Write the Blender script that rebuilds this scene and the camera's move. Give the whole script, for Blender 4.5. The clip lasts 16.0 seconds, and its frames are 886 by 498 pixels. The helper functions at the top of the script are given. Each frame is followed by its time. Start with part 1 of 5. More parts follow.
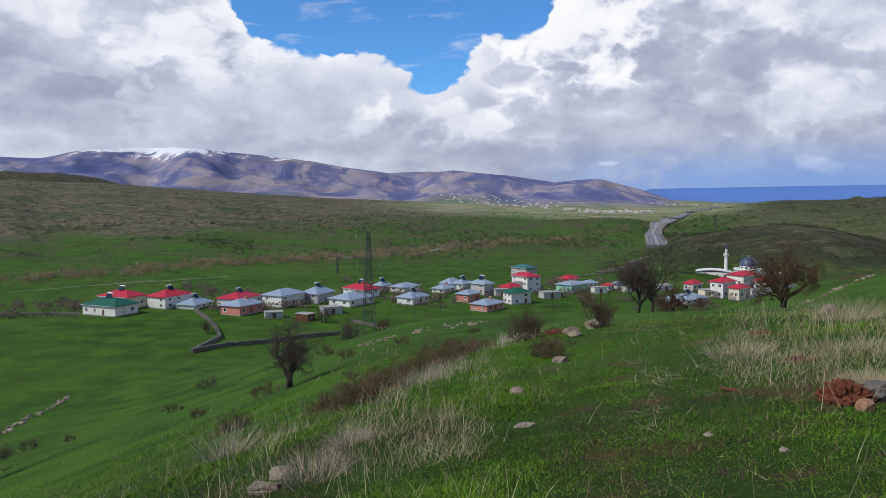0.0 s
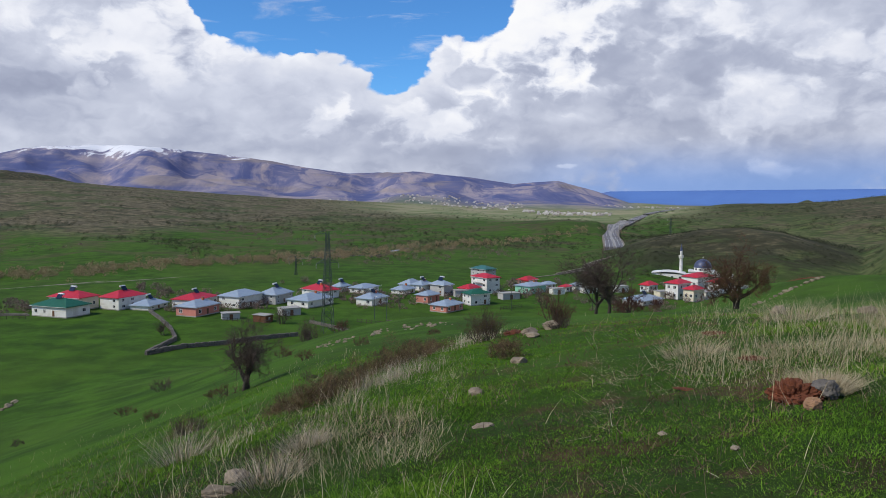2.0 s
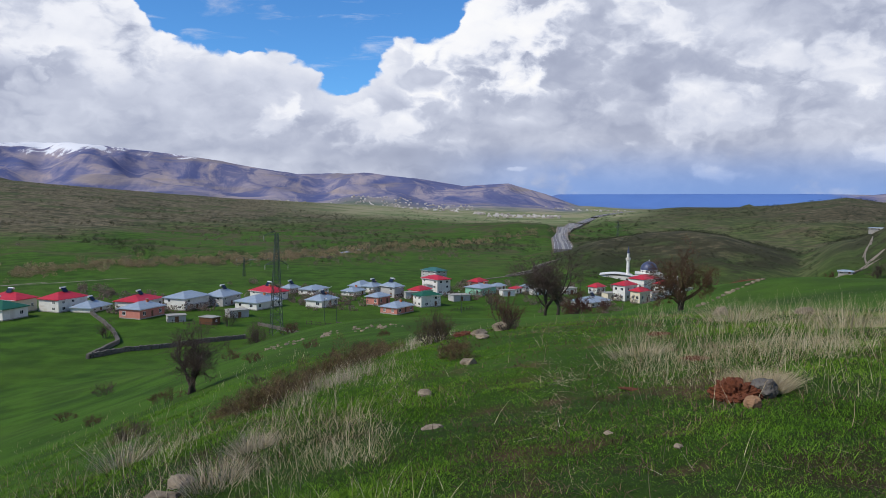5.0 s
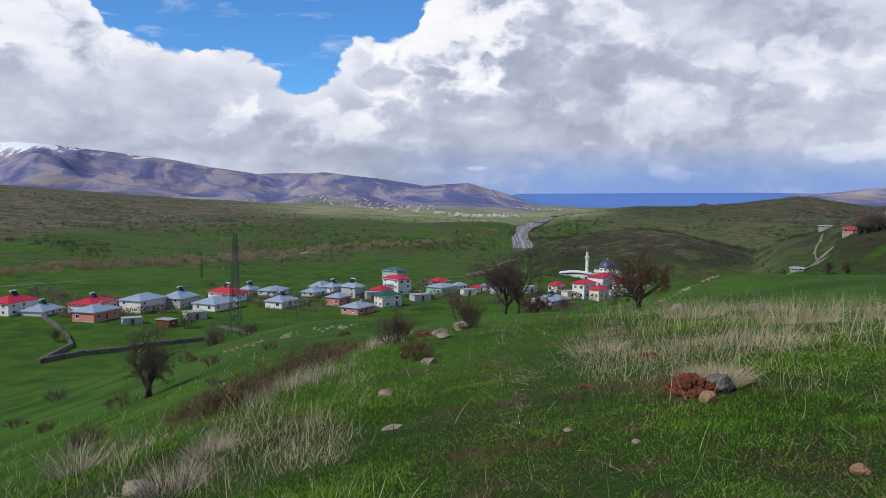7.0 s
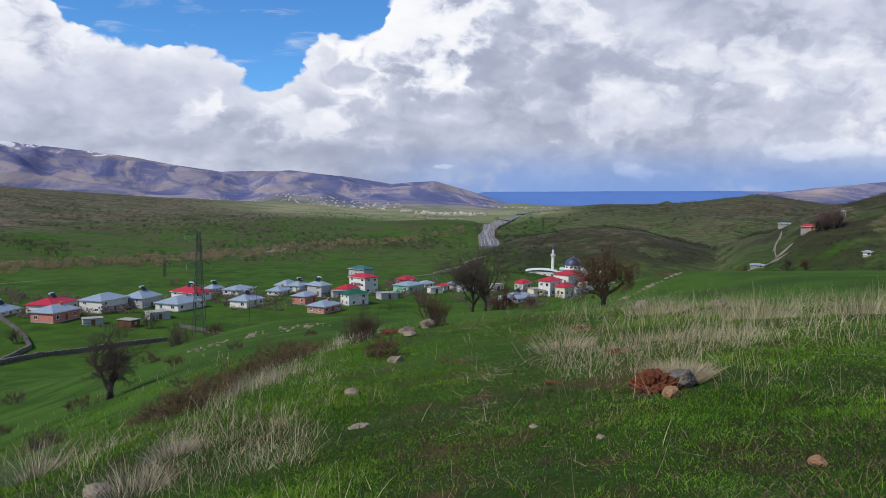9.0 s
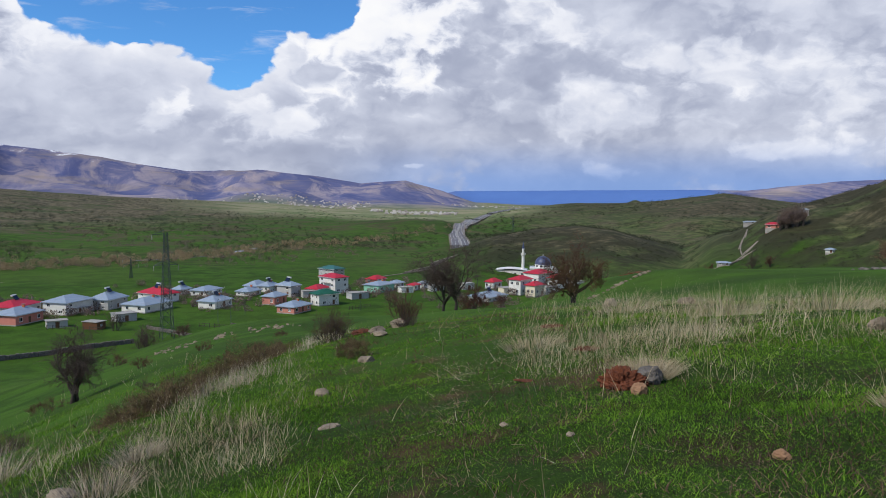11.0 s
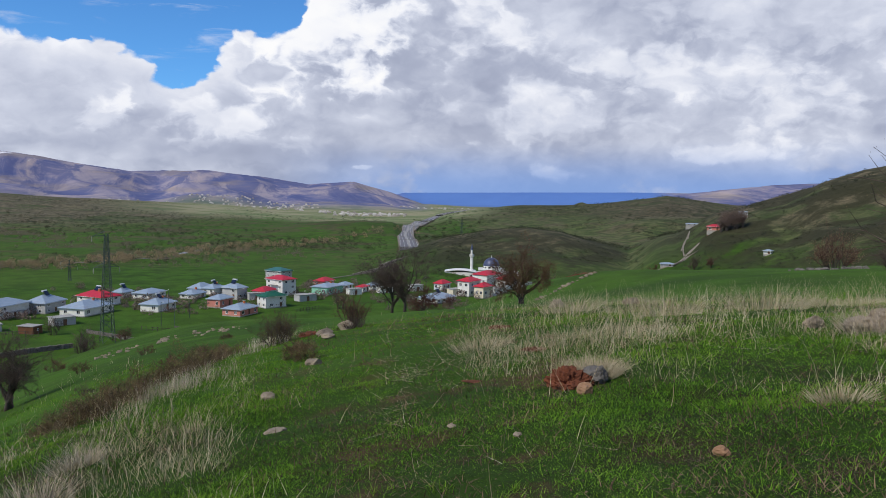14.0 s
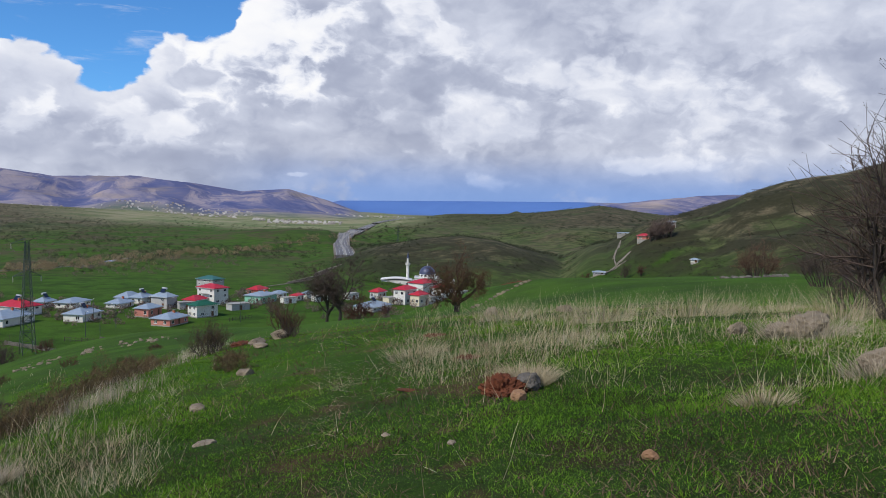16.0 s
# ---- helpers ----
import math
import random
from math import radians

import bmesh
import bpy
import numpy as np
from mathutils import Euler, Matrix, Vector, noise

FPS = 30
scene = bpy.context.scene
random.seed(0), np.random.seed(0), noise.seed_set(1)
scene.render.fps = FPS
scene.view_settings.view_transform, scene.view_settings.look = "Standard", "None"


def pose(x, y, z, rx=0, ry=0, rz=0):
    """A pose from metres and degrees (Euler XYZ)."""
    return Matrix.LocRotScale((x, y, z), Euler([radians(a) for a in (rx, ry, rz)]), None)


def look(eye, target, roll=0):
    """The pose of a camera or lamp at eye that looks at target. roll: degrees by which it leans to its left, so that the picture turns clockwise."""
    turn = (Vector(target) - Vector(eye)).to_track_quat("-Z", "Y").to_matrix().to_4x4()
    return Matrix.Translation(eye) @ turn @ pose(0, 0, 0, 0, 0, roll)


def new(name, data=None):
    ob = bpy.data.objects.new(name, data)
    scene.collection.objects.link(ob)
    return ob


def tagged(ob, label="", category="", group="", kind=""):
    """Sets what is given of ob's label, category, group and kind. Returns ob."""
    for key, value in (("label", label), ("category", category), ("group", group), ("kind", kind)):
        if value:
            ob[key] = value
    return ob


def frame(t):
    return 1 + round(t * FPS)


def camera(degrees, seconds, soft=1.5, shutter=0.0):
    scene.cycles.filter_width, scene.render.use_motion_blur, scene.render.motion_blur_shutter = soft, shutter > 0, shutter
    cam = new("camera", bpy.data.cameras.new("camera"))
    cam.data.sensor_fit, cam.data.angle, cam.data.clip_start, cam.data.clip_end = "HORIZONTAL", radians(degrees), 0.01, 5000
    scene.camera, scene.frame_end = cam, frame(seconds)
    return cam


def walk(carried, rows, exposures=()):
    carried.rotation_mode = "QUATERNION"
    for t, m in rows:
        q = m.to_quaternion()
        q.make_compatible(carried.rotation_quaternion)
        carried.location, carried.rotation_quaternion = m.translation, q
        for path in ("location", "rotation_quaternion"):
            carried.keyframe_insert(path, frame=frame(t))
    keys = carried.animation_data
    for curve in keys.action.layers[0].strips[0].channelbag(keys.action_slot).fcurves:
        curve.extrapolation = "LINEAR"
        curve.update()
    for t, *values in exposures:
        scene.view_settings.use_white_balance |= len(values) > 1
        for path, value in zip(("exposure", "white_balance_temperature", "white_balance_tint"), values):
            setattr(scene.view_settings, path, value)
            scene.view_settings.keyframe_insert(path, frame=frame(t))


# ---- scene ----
cam = camera(60.18, 16.0, soft=0.9)
EYE = 1.6
# seconds, place beside the first eye, turn in degrees
ROWS = [
    (0.0, -0.000, -0.000, 0.000, 85.86, 0.00, 0.00),
    (0.5, 0.003, 0.001, -0.001, 85.86, -0.11, -0.78),
    (1.0, 0.006, 0.003, -0.001, 85.88, -0.21, -1.48),
    (1.5, 0.009, 0.004, -0.002, 85.94, -0.30, -2.23),
    (2.0, 0.012, 0.006, -0.003, 85.95, -0.45, -2.99),
    (2.5, 0.015, 0.007, -0.003, 85.92, -0.57, -3.59),
    (3.0, 0.016, 0.008, -0.004, 85.91, -0.64, -4.01),
    (3.5, 0.019, 0.009, -0.004, 85.92, -0.73, -4.61),
    (4.0, 0.022, 0.010, -0.005, 85.99, -0.82, -5.34),
    (6.5, 0.035, 0.017, -0.009, 86.23, -0.81, -8.77),
    (7.0, 0.039, 0.018, -0.009, 86.14, -0.76, -9.61),
    (7.5, 0.041, 0.019, -0.010, 86.11, -0.80, -10.20),
    (8.0, 0.044, 0.020, -0.010, 86.09, -0.76, -10.81),
    (8.5, 0.047, 0.022, -0.011, 86.05, -0.76, -11.54),
    (9.0, 0.049, 0.023, -0.012, 86.03, -0.75, -12.11),
    (11.5, 0.061, 0.028, -0.015, 86.03, -0.71, -15.04),
    (12.0, 0.064, 0.030, -0.015, 86.06, -0.81, -15.83),
    (12.5, 0.067, 0.031, -0.016, 86.07, -0.86, -16.54),
    (13.0, 0.069, 0.032, -0.017, 86.10, -0.90, -17.04),
    (13.5, 0.070, 0.033, -0.017, 86.10, -0.90, -17.45),
    (14.0, 0.073, 0.034, -0.018, 86.18, -0.89, -18.15),
    (14.5, 0.077, 0.036, -0.018, 86.36, -0.80, -19.06),
    (15.0, 0.081, 0.038, -0.019, 86.60, -0.89, -20.03),
    (15.5, 0.086, 0.040, -0.021, 86.81, -1.05, -21.40),
    (16.0, 0.092, 0.043, -0.022, 86.89, -1.29, -22.92),
]
walk(cam, [(t, pose(x, y, EYE + z, rx, ry, rz)) for t, x, y, z, rx, ry, rz in ROWS])

# ---- sky and sun ----
SUN_EL, SUN_AZ = 46.0, -112.0        # degrees; azimuth from straight ahead, right positive


def wire(tree, kind, ins=(), **props):
    """A node with its settings; ins are (socket, value or other socket)."""
    n = tree.nodes.new(kind)
    for k, v in props.items():
        setattr(n, k, v)
    for s, v in ins:
        if isinstance(v, bpy.types.NodeSocket):
            tree.links.new(v, n.inputs[s])
        else:
            n.inputs[s].default_value = v
    return n


def calc(tree, op, a, b=0.0, c=0.0, clamp=False):
    return wire(tree, "ShaderNodeMath", [(0, a), (1, b), (2, c)], operation=op, use_clamp=clamp).outputs[0]


def span(tree, v, lo, hi, a=0.0, b=1.0, smooth=True):
    n = wire(tree, "ShaderNodeMapRange", [("Value", v), ("From Min", lo), ("From Max", hi), ("To Min", a), ("To Max", b)])
    n.interpolation_type = "SMOOTHSTEP" if smooth else "LINEAR"
    return n.outputs[0]


def blend(tree, f, a, b, mode="MIX"):
    n = wire(tree, "ShaderNodeMix", data_type="RGBA", blend_type=mode)
    for s, v in ((0, f), (6, a), (7, b)):
        if isinstance(v, bpy.types.NodeSocket):
            tree.links.new(v, n.inputs[s])
        else:
            n.inputs[s].default_value = v if s == 0 else (*v[:3], 1)
    return n.outputs[2]


def grain(tree, vec, scale, detail=4.0, rough=0.55, warp=0.0):
    return wire(tree, "ShaderNodeTexNoise", [("Vector", vec), ("Scale", scale), ("Detail", detail), ("Roughness", rough), ("Distortion", warp)]).outputs["Fac"]


def stops(tree, f, pts, mode="EASE"):
    """A grey ramp through (place, value) pairs."""
    n = wire(tree, "ShaderNodeValToRGB", [(0, f)])
    n.color_ramp.interpolation = mode
    e = n.color_ramp.elements
    while len(e) < len(pts):
        e.new(0.5)
    for k, (p, v) in zip(e, sorted(pts)):
        k.position, k.color = p, ((v, v, v, 1) if not isinstance(v, tuple) else (*v, 1))
    return n.outputs[0]


def build_sky():
    w = bpy.data.worlds.new("spring_sky")
    scene.world = w
    w.use_nodes = True
    tr = w.node_tree
    tr.nodes.clear()
    sky = wire(tr, "ShaderNodeTexSky", sky_type="NISHITA", sun_disc=False, sun_elevation=radians(SUN_EL), sun_rotation=radians(SUN_AZ), altitude=1500.0, air_density=1.0, dust_density=0.3, ozone_density=2.5)
    d = wire(tr, "ShaderNodeTexCoord").outputs["Generated"]
    s = wire(tr, "ShaderNodeSeparateXYZ", [(0, d)])
    az = calc(tr, "MULTIPLY", calc(tr, "ARCTAN2", s.outputs[0], s.outputs[1]), 57.2958)
    el = calc(tr, "MULTIPLY", calc(tr, "ARCSINE", s.outputs[2]), 57.2958)
    p = wire(tr, "ShaderNodeCombineXYZ", [(0, az), (1, calc(tr, "MULTIPLY", el, 1.5)), (2, 0.0)]).outputs[0]
    # billows: rounded heads of three sizes
    bent = wire(tr, "ShaderNodeVectorMath", [(0, p), (1, wire(tr, "ShaderNodeVectorMath", [(0, wire(tr, "ShaderNodeTexNoise", [("Vector", p), ("Scale", 0.5), ("Detail", 4.0)]).outputs["Color"]), ("Scale", 2.2)], operation="SCALE").outputs[0])], operation="ADD").outputs[0]

    def heads(vec):
        total = grain(tr, vec, 0.9, 7.0, 0.55)
        total = calc(tr, "MULTIPLY", total, 0.34)
        for scale, share in ((0.13, 0.80), (0.36, 0.50), (0.95, 0.22)):
            d = wire(tr, "ShaderNodeTexVoronoi", [("Vector", vec), ("Scale", scale), ("Smoothness", 0.5)], feature="SMOOTH_F1", voronoi_dimensions="2D").outputs["Distance"]
            total = calc(tr, "MULTIPLY_ADD", d, -share, total)
        return calc(tr, "ADD", total, 0.52)

    bump = heads(bent)
    bump_up = heads(wire(tr, "ShaderNodeVectorMath", [(0, bent), (1, (-0.30, 0.85, 0.0))], operation="ADD").outputs[0])
    # height of the cumulus tops over the azimuth, in degrees
    top = calc(tr, "MULTIPLY", stops(tr, span(tr, az, -40, 40, smooth=False), [
        (0.0, 0.56), (0.13, 0.47), (0.19, 0.54), (0.255, 0.54), (0.29, 0.475), (0.33, 0.36), (0.39, 0.335), (0.45, 0.31),
        (0.488, 0.255), (0.51, 0.28), (0.545, 0.355), (0.585, 0.395), (0.61, 0.475), (0.64, 0.54), (0.70, 0.64), (0.80, 0.9), (1.0, 1.0)], "LINEAR"), 30.0)
    depth = calc(tr, "SUBTRACT", calc(tr, "ADD", top, calc(tr, "MULTIPLY", bump, 3.2)), el)
    cover = span(tr, depth, -0.05, 0.5)
    # thin shreds in the blue
    flat = wire(tr, "ShaderNodeVectorMath", [(0, p), (1, (0.35, 1.1, 1.0))], operation="MULTIPLY").outputs[0]
    shred = calc(tr, "MULTIPLY", span(tr, grain(tr, flat, 0.45, 7.0, 0.6, 0.6), 0.55, 0.75), 0.42)
    cover = calc(tr, "MAXIMUM", cover, shred)
    # light and shade of the billows, sun from the upper left
    fine = grain(tr, bent, 0.24, 7.0, 0.52, 0.3)
    relief = calc(tr, "MULTIPLY_ADD", calc(tr, "SUBTRACT", bump, bump_up), 0.16, calc(tr, "MULTIPLY_ADD", fine, 0.7, -0.35))
    wide = calc(tr, "MULTIPLY_ADD", grain(tr, p, 0.085, 4.0, 0.5, 0.3), 0.7, -0.35)
    crown = span(tr, depth, 0.2, 4.0, 0.26, 0.0)
    lum = calc(tr, "ADD", calc(tr, "ADD", 0.43, crown), calc(tr, "ADD", relief, wide))
    ragged = calc(tr, "ADD", calc(tr, "MULTIPLY_ADD", bump, 0.9, -0.25), calc(tr, "ADD", calc(tr, "MULTIPLY_ADD", fine, 4.0, -2.0), calc(tr, "MULTIPLY_ADD", grain(tr, bent, 0.13, 3.0, 0.5), 3.4, -1.7)))

    def puff(total, a0, e0, ra, re, tone, strength, crisp=0.5):
        """One cloud or bank: tone laid over the rest, with a ragged outline."""
        u, v = calc(tr, "DIVIDE", calc(tr, "SUBTRACT", az, a0), ra), calc(tr, "DIVIDE", calc(tr, "SUBTRACT", el, e0), re)
        d2 = calc(tr, "SQRT", calc(tr, "ADD", calc(tr, "MULTIPLY", u, u), calc(tr, "MULTIPLY", v, v)))
        f = calc(tr, "MULTIPLY", span(tr, calc(tr, "SUBTRACT", d2, ragged), 0.75 + crisp * 0.5, 0.75 - crisp * 0.5), min(1.0, strength * 1.2))
        level = calc(tr, "MULTIPLY_ADD", relief, 1.0, tone - 0.06)
        return calc(tr, "ADD", calc(tr, "MULTIPLY", total, calc(tr, "SUBTRACT", 1.0, f)), calc(tr, "MULTIPLY", level, f))

    for a0, e0, ra, re, tone, strength, crisp in (
            (-17.0, 10.5, 8.5, 3.6, 0.84, 0.75, 0.9), (-26.5, 12.5, 7.0, 3.0, 0.74, 0.6, 0.9), (-9.0, 7.2, 8.0, 1.8, 0.54, 0.7, 0.8),
            (-25.5, 7.2, 4.5, 1.6, 0.28, 0.75, 0.7), (-17.0, 4.9, 16.0, 1.7, 0.44, 0.7, 0.8), (-6.0, 5.0, 3.5, 1.2, 0.74, 0.5, 0.6), (-12.0, 3.4, 18.0, 0.8, 0.36, 0.5, 0.8),
            (10.5, 10.0, 8.0, 5.0, 0.98, 0.85, 0.8), (19.0, 11.5, 9.0, 3.5, 0.90, 0.6, 1.0), (2.0, 5.4, 6.0, 1.8, 0.84, 0.65, 0.7), (25.0, 8.2, 5.0, 2.2, 0.80, 0.5, 1.0),
            (5.0, 8.7, 3.0, 1.0, 0.46, 0.85, 0.5), (16.0, 6.7, 5.6, 1.5, 0.48, 0.75, 0.6), (13.5, 5.0, 7.5, 0.9, 0.46, 0.65, 0.7), (9.0, 3.1, 11.0, 1.0, 0.34, 0.65, 0.8),
            (30.0, 5.8, 10.0, 2.0, 0.60, 0.6, 1.0), (33.0, 9.8, 12.0, 2.2, 0.80, 0.6, 1.0), (44.0, 6.6, 9.0, 2.2, 0.78, 0.7, 1.0), (44.0, 13.0, 18.0, 2.8, 0.56, 0.7, 1.2),
            (35.5, 8.3, 7.5, 0.5, 0.58, 0.6, 0.5), (20.0, 4.1, 2.4, 0.6, 0.80, 0.65, 0.8), (27.0, 1.9, 4.2, 0.6, 0.82, 0.65, 1.0), (37.5, 3.4, 2.4, 0.6, 0.76, 0.6, 0.8), (12.0, 2.2, 1.0, 0.22, 0.80, 0.6, 0.6), (47.6, 4.9, 1.4, 0.9, 0.36, 0.8, 0.6)):
        lum = puff(lum, a0, e0, ra, re, tone, strength, crisp)
    low = span(tr, el, 4.0, 1.0)
    lum = calc(tr, "SUBTRACT", lum, calc(tr, "MULTIPLY", low, 0.06), clamp=True)
    tone = stops(tr, lum, [(0.0, (0.25, 0.28, 0.40)), (0.3, (0.41, 0.45, 0.58)), (0.55, (0.63, 0.67, 0.79)), (0.8, (0.86, 0.88, 0.95)), (1.0, (0.98, 0.98, 0.99))], "LINEAR")
    # rain haze along the far horizon
    rain = calc(tr, "MULTIPLY", calc(tr, "MULTIPLY", span(tr, el, 4.6, 0.6), span(tr, az, 2, 18)), span(tr, bump, 0.55, 0.15, 0.55, 1.0))
    tone = blend(tr, calc(tr, "MULTIPLY", rain, 0.85), tone, (0.20, 0.35, 0.72))
    blue = blend(tr, 1.0, sky.outputs[0], (0.055, 0.105, 0.15), "MULTIPLY")
    out = blend(tr, cover, blue, tone)
    bg = wire(tr, "ShaderNodeBackground", [("Color", out), ("Strength", 1.0)])
    wire(tr, "ShaderNodeOutputWorld", [("Surface", bg.outputs[0])])


build_sky()
lamp = new("sun", bpy.data.lights.new("sun", "SUN"))
lamp.data.energy, lamp.data.angle, lamp.data.color = 3.3, radians(4), (1.0, 0.92, 0.76)
lamp.matrix_world = look((0, 0, 0), (-math.sin(radians(SUN_AZ)) * math.cos(radians(SUN_EL)), -math.cos(radians(SUN_AZ)) * math.cos(radians(SUN_EL)), -math.sin(radians(SUN_EL))))
lamp.location = (-60, -40, 90)

# ---- the lie of the land ----
VALLEY = -42.4


def hashed(ix, iy, seed):
    h = (ix.astype(np.int64) * 374761393 + iy.astype(np.int64) * 668265263 + seed * 974711) & 0x7FFFFFFF
    h = ((h ^ (h >> 13)) * 1274126177) & 0x7FFFFFFF
    return ((h ^ (h >> 16)) & 0xFFFF) / 65535.0 * 2 - 1


def value_noise(x, y, seed=0):
    ix, iy = np.floor(x), np.floor(y)
    u, v = x - ix, y - iy
    u, v = u * u * (3 - 2 * u), v * v * (3 - 2 * v)
    a, b = hashed(ix, iy, seed), hashed(ix + 1, iy, seed)
    c, d = hashed(ix, iy + 1, seed), hashed(ix + 1, iy + 1, seed)
    return (a * (1 - u) + b * u) * (1 - v) + (c * (1 - u) + d * u) * v


def fbm(x, y, size, octaves=4, seed=0):
    total, amp = 0.0, 1.0
    for k in range(octaves):
        total = total + amp * value_noise(x / size + 17.3 * k, y / size - 9.1 * k, seed + k)
        size, amp = size * 0.5, amp * 0.5
    return total


def step(a, b, v):
    k = np.clip((v - a) / (b - a), 0, 1)
    return k * k * (3 - 2 * k)


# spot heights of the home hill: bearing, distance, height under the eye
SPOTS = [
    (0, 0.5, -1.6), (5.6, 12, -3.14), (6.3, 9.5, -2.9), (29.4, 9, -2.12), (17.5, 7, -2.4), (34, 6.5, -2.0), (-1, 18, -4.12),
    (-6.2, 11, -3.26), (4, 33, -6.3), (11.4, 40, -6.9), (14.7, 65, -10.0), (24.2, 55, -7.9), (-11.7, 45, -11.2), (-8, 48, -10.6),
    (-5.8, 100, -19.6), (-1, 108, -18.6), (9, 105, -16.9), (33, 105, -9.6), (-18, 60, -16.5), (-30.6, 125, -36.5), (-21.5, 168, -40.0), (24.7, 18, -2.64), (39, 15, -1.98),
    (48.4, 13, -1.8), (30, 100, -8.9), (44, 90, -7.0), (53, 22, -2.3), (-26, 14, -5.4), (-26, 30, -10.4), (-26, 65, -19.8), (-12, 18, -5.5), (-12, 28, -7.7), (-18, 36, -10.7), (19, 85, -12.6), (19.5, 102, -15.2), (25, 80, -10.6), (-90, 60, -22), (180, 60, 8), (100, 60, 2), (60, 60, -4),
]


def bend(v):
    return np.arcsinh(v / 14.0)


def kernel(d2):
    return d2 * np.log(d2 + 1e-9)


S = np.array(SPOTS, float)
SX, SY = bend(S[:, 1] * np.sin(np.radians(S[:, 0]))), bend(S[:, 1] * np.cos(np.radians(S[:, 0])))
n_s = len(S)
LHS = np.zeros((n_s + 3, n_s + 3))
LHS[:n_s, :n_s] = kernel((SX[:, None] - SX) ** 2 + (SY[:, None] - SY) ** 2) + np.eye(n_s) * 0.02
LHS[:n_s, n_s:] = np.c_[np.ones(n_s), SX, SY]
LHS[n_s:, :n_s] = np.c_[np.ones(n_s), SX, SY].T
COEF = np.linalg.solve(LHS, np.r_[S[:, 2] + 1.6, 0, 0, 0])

# far ridges: crest distance, width of the near slope, roughness, crest (bearing, angle over the eye's level)
RIDGES = {
    "mountain": (3900, 1500, 0.20, [(-60, 2.2), (-38, 2.6), (-29.9, 2.6), (-27.7, 2.5), (-24.6, 3.0), (-20.1, 3.35), (-15.7, 3.03), (-9.8, 2.45), (-4, 1.55), (-1.8, 1.68), (0.7, 1.85), (4.9, 1.39), (8.2, 0.88), (11.5, 1.12), (14.3, 0.35), (16.7, -0.5)]),
    "slope": (1900, 1350, 0.03, [(-60, 1.6), (-30, 0.84), (-23.3, 0.66), (-15.8, 0.12), (-9.4, -0.33), (-3.5, -0.56), (4, -1.0), (8, -1.2)]),
    "plateau": (2300, 500, 0.02, [(-60, 2.2), (-30, 1.46), (-26.7, 1.39), (-24.3, 1.15), (-22.5, 0.6), (-20, -0.9)]),
    "blue": (4450, 250, 0.02, [(12, -0.5), (15.2, 0.35), (23.6, 0.50), (32, 0.62), (36, 0.6), (50, 0.7), (60, 0)]),
    "pale": (3600, 700, 0.04, [(31, -0.6), (35.2, 0.5), (38, 0.85), (41.9, 1.28), (44.5, 1.4), (50, 1.6), (70, 2)]),
    "knoll": (980, 220, 0.03, [(3.5, -2.6), (4.9, -2.45), (7, -2.25), (9.5, -1.95), (12.3, -1.85), (14.5, -1.95), (15.2, -2.6)]),
    "dark": (570, 190, 0.05, [(10, -4.5), (12, -4.35), (14.8, -4.22), (15.6, -4.1), (16.5, -3.85), (18.6, -3.16), (21.5, -2.46), (24.4, -2.19), (27, -2.55), (30.4, -3.7), (33, -4.4)]),
    "green": (1600, 800, 0.03, [(17, -1.6), (18.5, -1.26), (23.2, -0.56), (27, -0.48), (30.3, -0.27), (34.4, 0.3), (38, -0.17), (42, -0.5), (60, 0)]),
    "cone": (2000, 110, 0.0, [(26.6, -1.2), (27.4, -0.5), (28.4, -0.12), (29.4, -0.5), (30.4, -1.2)]),
    "scrub": (1030, 330, 0.05, [(27, -2.4), (31.2, -1.51), (34.5, -1.15), (37.3, -1.22), (42, -1.0)]),
    "brown": (520, 300, 0.05, [(35, -2.6), (37.7, -0.85), (40, -0.13), (42.3, 0.57), (44.5, 1.36), (47.3, 2.16), (50.7, 3.0), (52.8, 3.65), (60, 5.0), (80, 6.0), (110, 3.0)]),
}


def ridge(name, x, y):
    """Height over the valley floor, and the share of the crest reached."""
    dist, width, rough, crest = RIDGES[name]
    r, a = np.hypot(x, y), np.degrees(np.arctan2(x, y))
    c = np.array(crest, float)
    wobble = 1 + (0.0 if name == "blue" else 0.05) * value_noise(a / 3.0, a * 0 + dist, 5)
    R = dist * wobble
    h = R * np.tan(np.radians(np.interp(a, c[:, 0], c[:, 1]))) + EYE - VALLEY
    h = h * step(c[0, 0] - 4, c[0, 0], a) * (1 - step(c[-1, 0], c[-1, 0] + 4, a))
    h = np.maximum(h, 0)
    front = np.clip((r - (R - width)) / width, 0, 1)
    front = 0.45 * front + 0.55 * front * front * (3 - 2 * front)
    back = 1 - (0.55 * step(R, R + width * 1.2, r) if dist > 1800 and name != "cone" else step(R, R + width * 1.8, r))
    k = front * back
    gully = np.abs(fbm(x, y, width * 0.32, 4, 31)) * rough * 3.0 * np.clip(front * (1.02 - front) * 4, 0, 1)
    return h * k * (1 - gully), k


